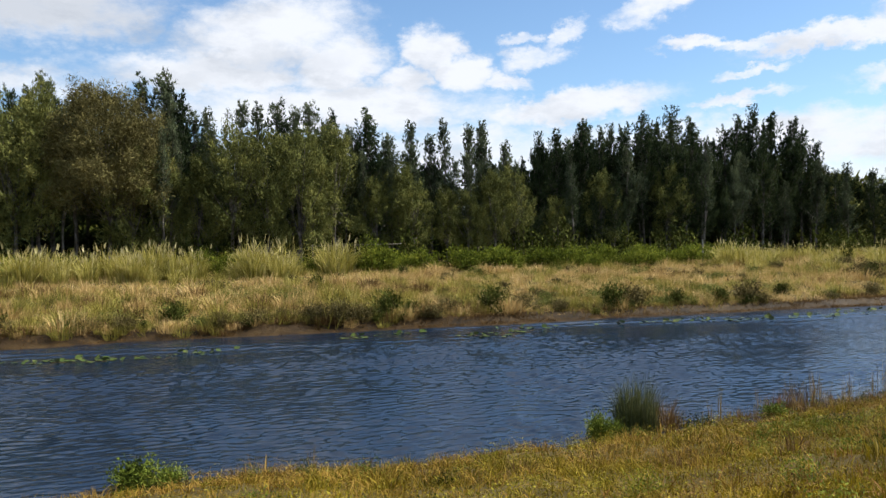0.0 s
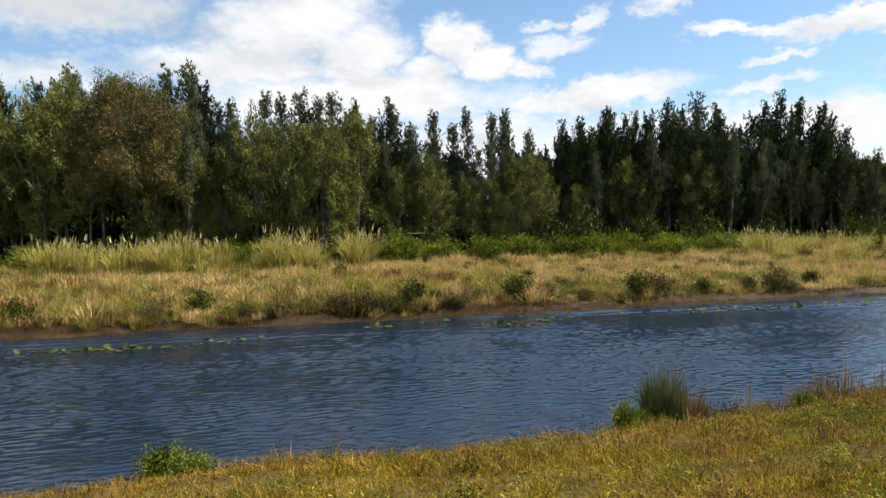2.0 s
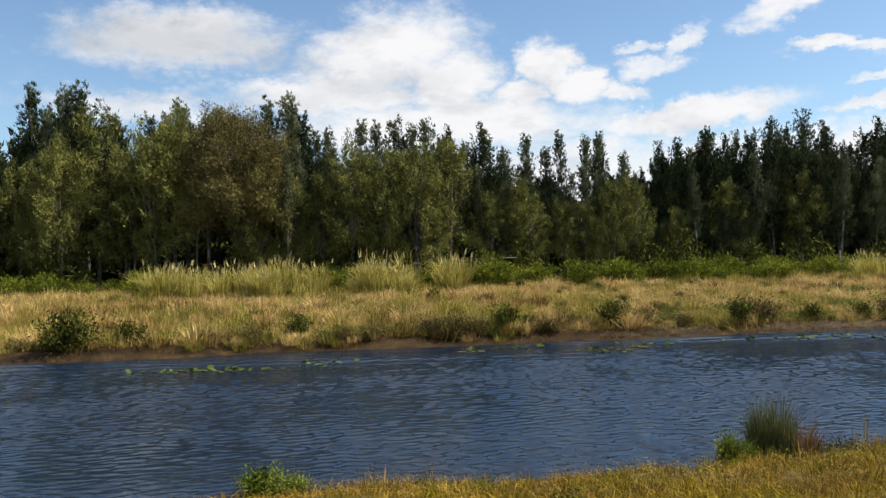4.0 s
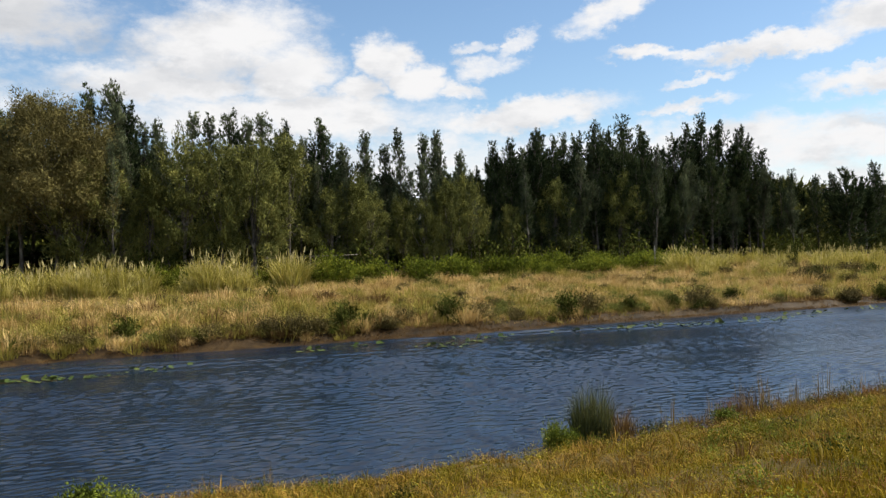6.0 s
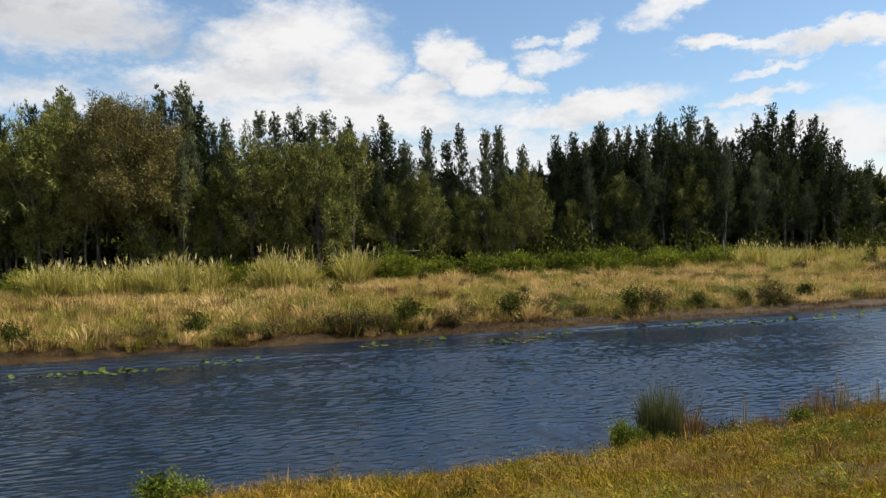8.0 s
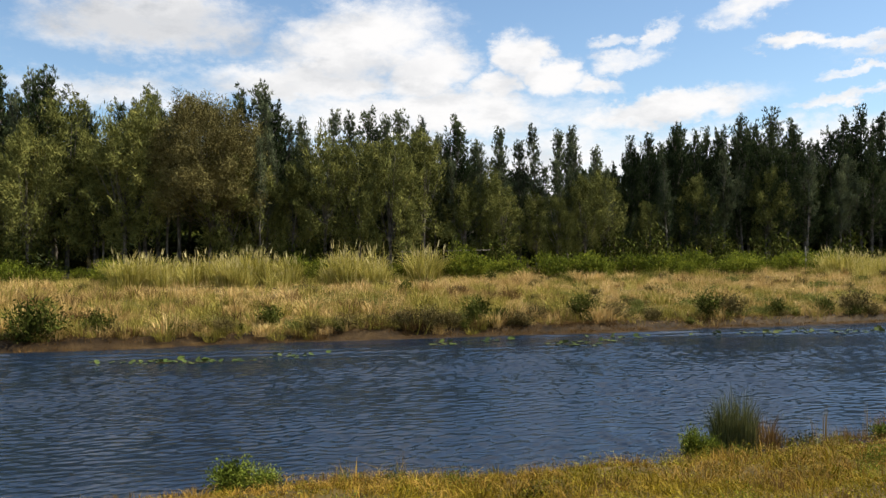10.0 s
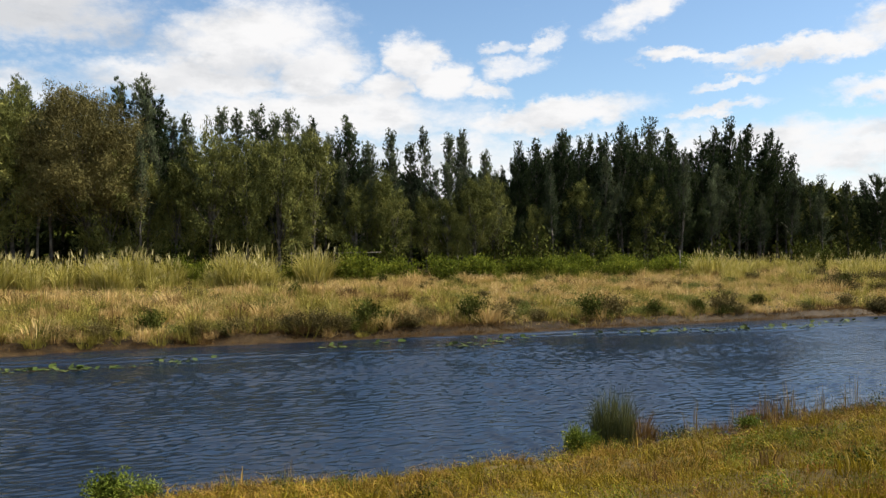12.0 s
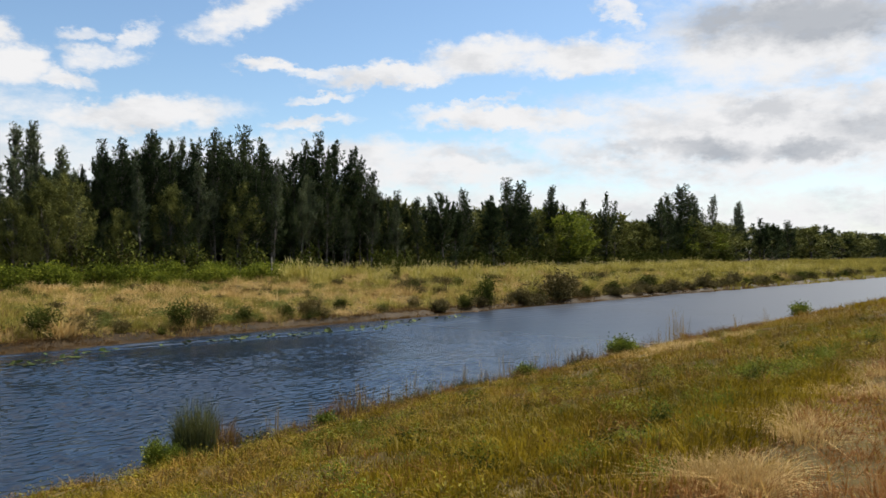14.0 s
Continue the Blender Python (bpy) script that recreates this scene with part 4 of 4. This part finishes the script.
PAD = pad_mesh()
for x, y, n, wide in ((0, 26.6, 8, 0.4), (-2.7, 26.0, 14, 0.9), (-4.8, 26.2, 10, 0.6), (9.7, 26.9, 9, 0.3), (7.6, 28.7, 4, 0.3), (5.6, 28.4, 5, 0.5), (11.3, 27.6, 5, 0.3), (12.3, 28.5, 5, 0.5),
                      (17.7, 28.4, 10, 0.7), (20.3, 28.1, 10, 0.7), (22.8, 27.4, 14, 0.8), (25.7, 27.3, 10, 0.8), (29, 28.3, 8, 0.9), (33, 28.2, 7, 0.8)):
    patch = tagged(new("lily_pad_patch"), "floating green lily pads on dark water", "water plants", "lily pads on the canal")
    patch.location = (x, y, 0.0)
    for k in range(2 * n):
        p = part("pad", PAD, patch)
        s = rng.uniform(0.45, 0.95)
        tilt = rng.uniform(0.1, 0.8) if rng.uniform() < 0.6 else 0.03
        p.matrix_local = Matrix.LocRotScale((rng.normal(0, wide * 1.3), rng.normal(0, 0.25), 0.012 + 0.12 * tilt), Euler((tilt, rng.uniform(-0.1, 0.1) * tilt * 4, rng.uniform(0, 6.28))), (s, s, s))

# ---- near bank: rushes, bushes, seed stalks, weeds ----
RUSHES = Kind("rush_clump", cane_clump(160, 1.0, 0.5, 420, 0, M_RUSH, 0.24, 0.013), "dense grey-green rush clump at the water edge", "rushes", "plants at the near water edge", 1.0)
RUSHES.set(7.5, 12.7, 1.4, 0.58)
RUSHES.set(7.75, 12.6, 1.4, 0.55, 2.0)
RUSHES.set(7.35, 12.6, 1.15, 0.6, 4.0)
SEDGE = Kind("rush_clump", cane_clump(161, 0.8, 0.45, 90, 0, M_MUD, 0.26, 0.017), "brown withered sedge clump at the water edge", "rushes", "plants at the near water edge", 0.8)
Kind("rush_clump", cane_clump(162, 0.8, 0.45, 240, 0, M_MUD, 0.2, 0.012), "dead brown rushes beside the green clump", "rushes", "plants at the near water edge", 0.8).set(8.1, 12.5, 0.95, 0.8)
SEDGE.set(11.5, 13.0, 0.8, 0.7)
for x, y, h in ((9.7, 12.6, 0.5), (11.9, 13.1, 0.75), (12.6, 13.1, 0.5), (13.6, 13.2, 0.5), (15.2, 13.2, 0.5), (17.4, 13.2, 0.55), (21.2, 13.2, 0.85), (5.1, 12.0, 0.35), (26.5, 13.8, 0.5), (32, 14.3, 0.6)):
    SEDGE.set(x, y, h, 0.9, x)
BUSH = Kind("shrub", shrub(170, 0.6, 0.42, M_LEAF, 20, 0.065, 120), "small leafy green bush at the water edge", "shrub", "plants at the near water edge", 0.6)
for x, y, h, w in ((6.62, 12.3, 0.52, 0.7), (6.85, 12.15, 0.42, 0.75), (-1.0, 12.15, 0.5, 1.15), (-0.55, 12.1, 0.36, 1.15), (24.7, 13.35, 0.75, 1.2), (25.3, 13.5, 0.55, 1.2), (48.3, 14.6, 0.8, 1.2), (18.3, 12.9, 0.5, 1.2), (10.5, 12.4, 0.4, 1.0)):
    BUSH.set(x, y, h, w, x)
STALKS = Kind("seed_stalks", cane_clump(180, 1.0, 0.4, 26, 0, M_OCHRE, 0.16, 0.01), "thin dry seed stalks over the water edge", "grass", "plants at the near water edge", 1.0)
for x, h in ((9.4, 1.0), (10.4, 0.9), (11.3, 1.2), (11.9, 1.3), (12.8, 1.1), (13.6, 1.3), (14.6, 1.0), (15.6, 1.2), (16.5, 1.1), (17.6, 1.2), (19.2, 1.1), (20.2, 1.2), (22, 1.0), (23.4, 1.1), (28, 1.2),
             (30.5, 1.1), (29.4, 1.6), (30.2, 2.1), (37, 1.2), (41, 1.2), (1.6, 0.6)):
    STALKS.set(x, 12.5 + float(np.interp(x, (5, 20, 36, 66), (0, 0.7, 1.5, 2.0))), h, 0.8, x)
WEED = Kind("weed", shrub(190, 0.3, 0.34, M_LEAF, 9, 0.032, 60)[1:], "low green broadleaf weed in the grass", "weed", "weeds on the near bank", 0.3)
DARK_WEED = Kind("weed", shrub(191, 0.3, 0.34, M_SHRUB, 9, 0.04, 50)[1:], "dark green broadleaf weed in the grass", "weed", "weeds on the near bank", 0.3)
for i in range(330):
    if i < 150:
        x, y = rng.uniform(0, 30), rng.uniform(3.5, 11.5)
    elif i < 230:
        x, y = rng.uniform(6, 15), rng.uniform(4.5, 10.5)
    else:
        x = rng.uniform(5.5, 20)
        y = 2.75 + 0.09 * x + rng.normal(0, 0.35)
    if i >= 150 or patches(np.array(x), np.array(y), 2.0, 4.0) > 0.45:
        (WEED if i % 5 else DARK_WEED).set(x, y, rng.uniform(0.1, 0.26), rng.uniform(0.8, 1.5), rng.uniform(0, 6.28))

# ---- coarse tufts that break the near sward ----
TUFTS = [Kind("grass_tuft", cane_clump(210 + i, 0.5, 0.32, 70, 0, (M_OCHRE, M_RUST, M_GREEN, M_MUD)[i], 0.4, 0.01), ("ochre", "rusty", "yellow-green", "brown withered")[i] + " coarse grass tuft on the near bank",
              "grass tuft", "tufts on the near bank", 0.5) for i in range(4)]
LOOSE = [[], [], [], []]
for i in range(1300):
    x, y = (rng.uniform(0, 14), rng.uniform(2.5, 12.2)) if i < 150 else (rng.uniform(0, 36), rng.uniform(1.0, 12.4))
    kind = (1, 1, 0)[rng.integers(3)] if y < 1.9 + 0.045 * x else (0, 2, 2, 3, 2, 0)[rng.integers(6)]
    place = (x, y, (0.16 + 0.34 * rng.uniform() ** 1.6) * (0.8 if x < 6 else 1.0), rng.uniform(0.8, 1.4), rng.uniform(0, 6.28))
    if i < 150:
        TUFTS[kind].set(*place)
    else:
        LOOSE[kind].append(place)
for i, (colour, material) in enumerate((("ochre", M_OCHRE), ("rusty", M_RUST), ("yellow-green", M_GREEN), ("brown withered", M_MUD))):
    strew("loose_grass", colour + " coarse grass clumps on the near bank", "grass", cane_clump(250 + i, 0.5, 0.32, 50, 0, material, 0.36, 0.016)[0], 0.5, LOOSE[i])
for i in range(40):
    TUFTS[(3, 1, 0)[rng.integers(3)]].set(rng.uniform(26, 37), rng.uniform(11, 13.2), rng.uniform(0.3, 0.6), rng.uniform(1.0, 1.6), rng.uniform(0, 6.28))
PALE_TUFT = Kind("grass_tuft", cane_clump(220, 0.5, 0.3, 200, 0, M_STRAW, 0.6, 0.006), "pale wind-blown straw tuft on the bank top", "grass tuft", "tufts on the near bank", 0.5)
for i in range(46):
    x = rng.uniform(5.5, 18) if i < 22 else rng.normal(6.05, 0.22)
    PALE_TUFT.set(x, 1.78 + 0.045 * x + rng.normal(0, 0.2), rng.uniform(0.25, 0.45), rng.uniform(0.9, 1.5), rng.uniform(0, 6.28))

for i in range(40):
    PALE_TUFT.set(rng.normal(24, 1.8), rng.normal(10.6, 0.6), rng.uniform(0.3, 0.5), rng.uniform(1.0, 1.7), rng.uniform(0, 6.28))
for x in np.concatenate([rng.uniform(8.2, 14.5, 46), rng.uniform(14.5, 34, 50)]):
    y = 12.2 + float(np.interp(x, (5, 20, 36, 66), (0, 0.7, 1.5, 2.0))) + rng.uniform(-0.5, 0.35)
    TUFTS[(3, 2, 0, 2, 1)[rng.integers(5)]].set(x, y, rng.uniform(0.3, 0.6), rng.uniform(0.7, 1.2), rng.uniform(0, 6.28))
TUFTS[1].set(10.95, 13.0, 0.8, 0.5)
TUFTS[1].set(11.15, 13.0, 0.9, 0.45, 1.0)
TUFTS[3].set(11.95, 12.8, 0.5, 0.7)
for x in rng.uniform(13.5, 28, 34):
    y = 12.35 + float(np.interp(x, (5, 20, 36, 66), (0, 0.7, 1.5, 2.0))) + rng.uniform(-0.4, 0.2)
    SEDGE.set(x, y, rng.uniform(0.45, 0.9), rng.uniform(0.35, 0.6), 3 * x)
for x in rng.uniform(8.4, 27, 30):
    y = 12.3 + float(np.interp(x, (5, 20, 36, 66), (0, 0.7, 1.5, 2.0))) + rng.uniform(-0.5, 0.15)
    DARK_WEED.set(x, y, rng.uniform(0.2, 0.42), rng.uniform(0.6, 1.0), 2 * x)
for x in (21.4, 21.7, 22.0):
    TUFTS[3].set(x, 13.1, 0.95, 0.5, x)
for x in (11.9, 12.05, 12.5, 12.8, 13.0, 13.15):
    STALKS.set(x, 12.75, rng.uniform(0.6, 1.0), 0.4, 3 * x)

# ---- leafy growth low in the near sward ----
def low_growth(seed, material, per):
    return shrub(seed, 0.3, 0.3, material, 8, 0.035, per)[1]


M_SWARD = surface("sward_leaves", [(0.03, 0.028, 0.002), (0.14, 0.118, 0.006), (0.4, 0.34, 0.03)], 0.8, 0.5, 0.7, 0.25, far_mix=0.6)
M_DEAD = surface("dead_sward_leaves", [(0.04, 0.022, 0.006), (0.13, 0.075, 0.018), (0.28, 0.18, 0.05)], 0.8, 0.5, 0.8, 0.2)
spots = [[], []]
for i in range(1500):
    x, y = (rng.uniform(-1, 16), rng.uniform(3.0, 12.2)) if i < 1000 else (rng.uniform(4, 34), rng.uniform(3.5, 13))
    if y > 2.3 + 0.045 * x:
        dead = patches(np.array(x), np.array(y), 1.3, 6.0) + 0.25 * (y > 10) > rng.uniform(0.35, 1.0)
        spots[int(dead)].append((x, y, 0.07 + 0.2 * rng.uniform() ** 1.5, rng.uniform(0.8, 1.7), rng.uniform(0, 6.28)))
strew("sward_growth", "yellow-green leafy growth low in the grass", "grass", low_growth(260, M_SWARD, 20), 0.3, spots[0])
strew("dead_growth", "brown dead leafy growth low in the grass", "grass", low_growth(261, M_DEAD, 20), 0.3, spots[1])

# ---- old fence in front of the wood ----
fence = tagged(new("rail_fence"), "weathered grey rail on thin posts before the trees", "fence")
for x in (6.8, 9.6):
    z = float(land(x, 51))
    part("post", tri_mesh("post", *tubes([(np.array([(x, 51, z - 0.3), (x + 0.02, 51, z + 0.9), (x, 51, z + 1.75)]), (0.03, 0.028, 0.025))], 6), M_BARK), fence)
zz = float(land(9, 51)) + 1.62
rail_co = np.array([(x, 50.92 + dy, zz + 0.01 * x + dz) for x in (6.6, 9.6, 12.8) for dy, dz in ((-0.015, -0.02), (0.015, -0.02), (0.015, 0.02), (-0.015, 0.02))])
rail_tris = [t for k in (0, 4) for a in range(4) for t in ((k + a, k + (a + 1) % 4, k + 4 + (a + 1) % 4), (k + a, k + 4 + (a + 1) % 4, k + 4 + a))] + [(0, 2, 1), (0, 3, 2), (8, 9, 10), (8, 10, 11)]
part("rail", tri_mesh("rail", rail_co, np.array(rail_tris), M_BARK), fence)
post = tagged(new("fence_post"), "lone weathered post in the far field", "post")
part("shaft", tri_mesh("shaft", *tubes([(np.array([(34.5, 48, 1.2), (34.52, 48, 2.4), (34.5, 48, 3.35)]), (0.06, 0.055, 0.05))], 6), M_WOOD), post)
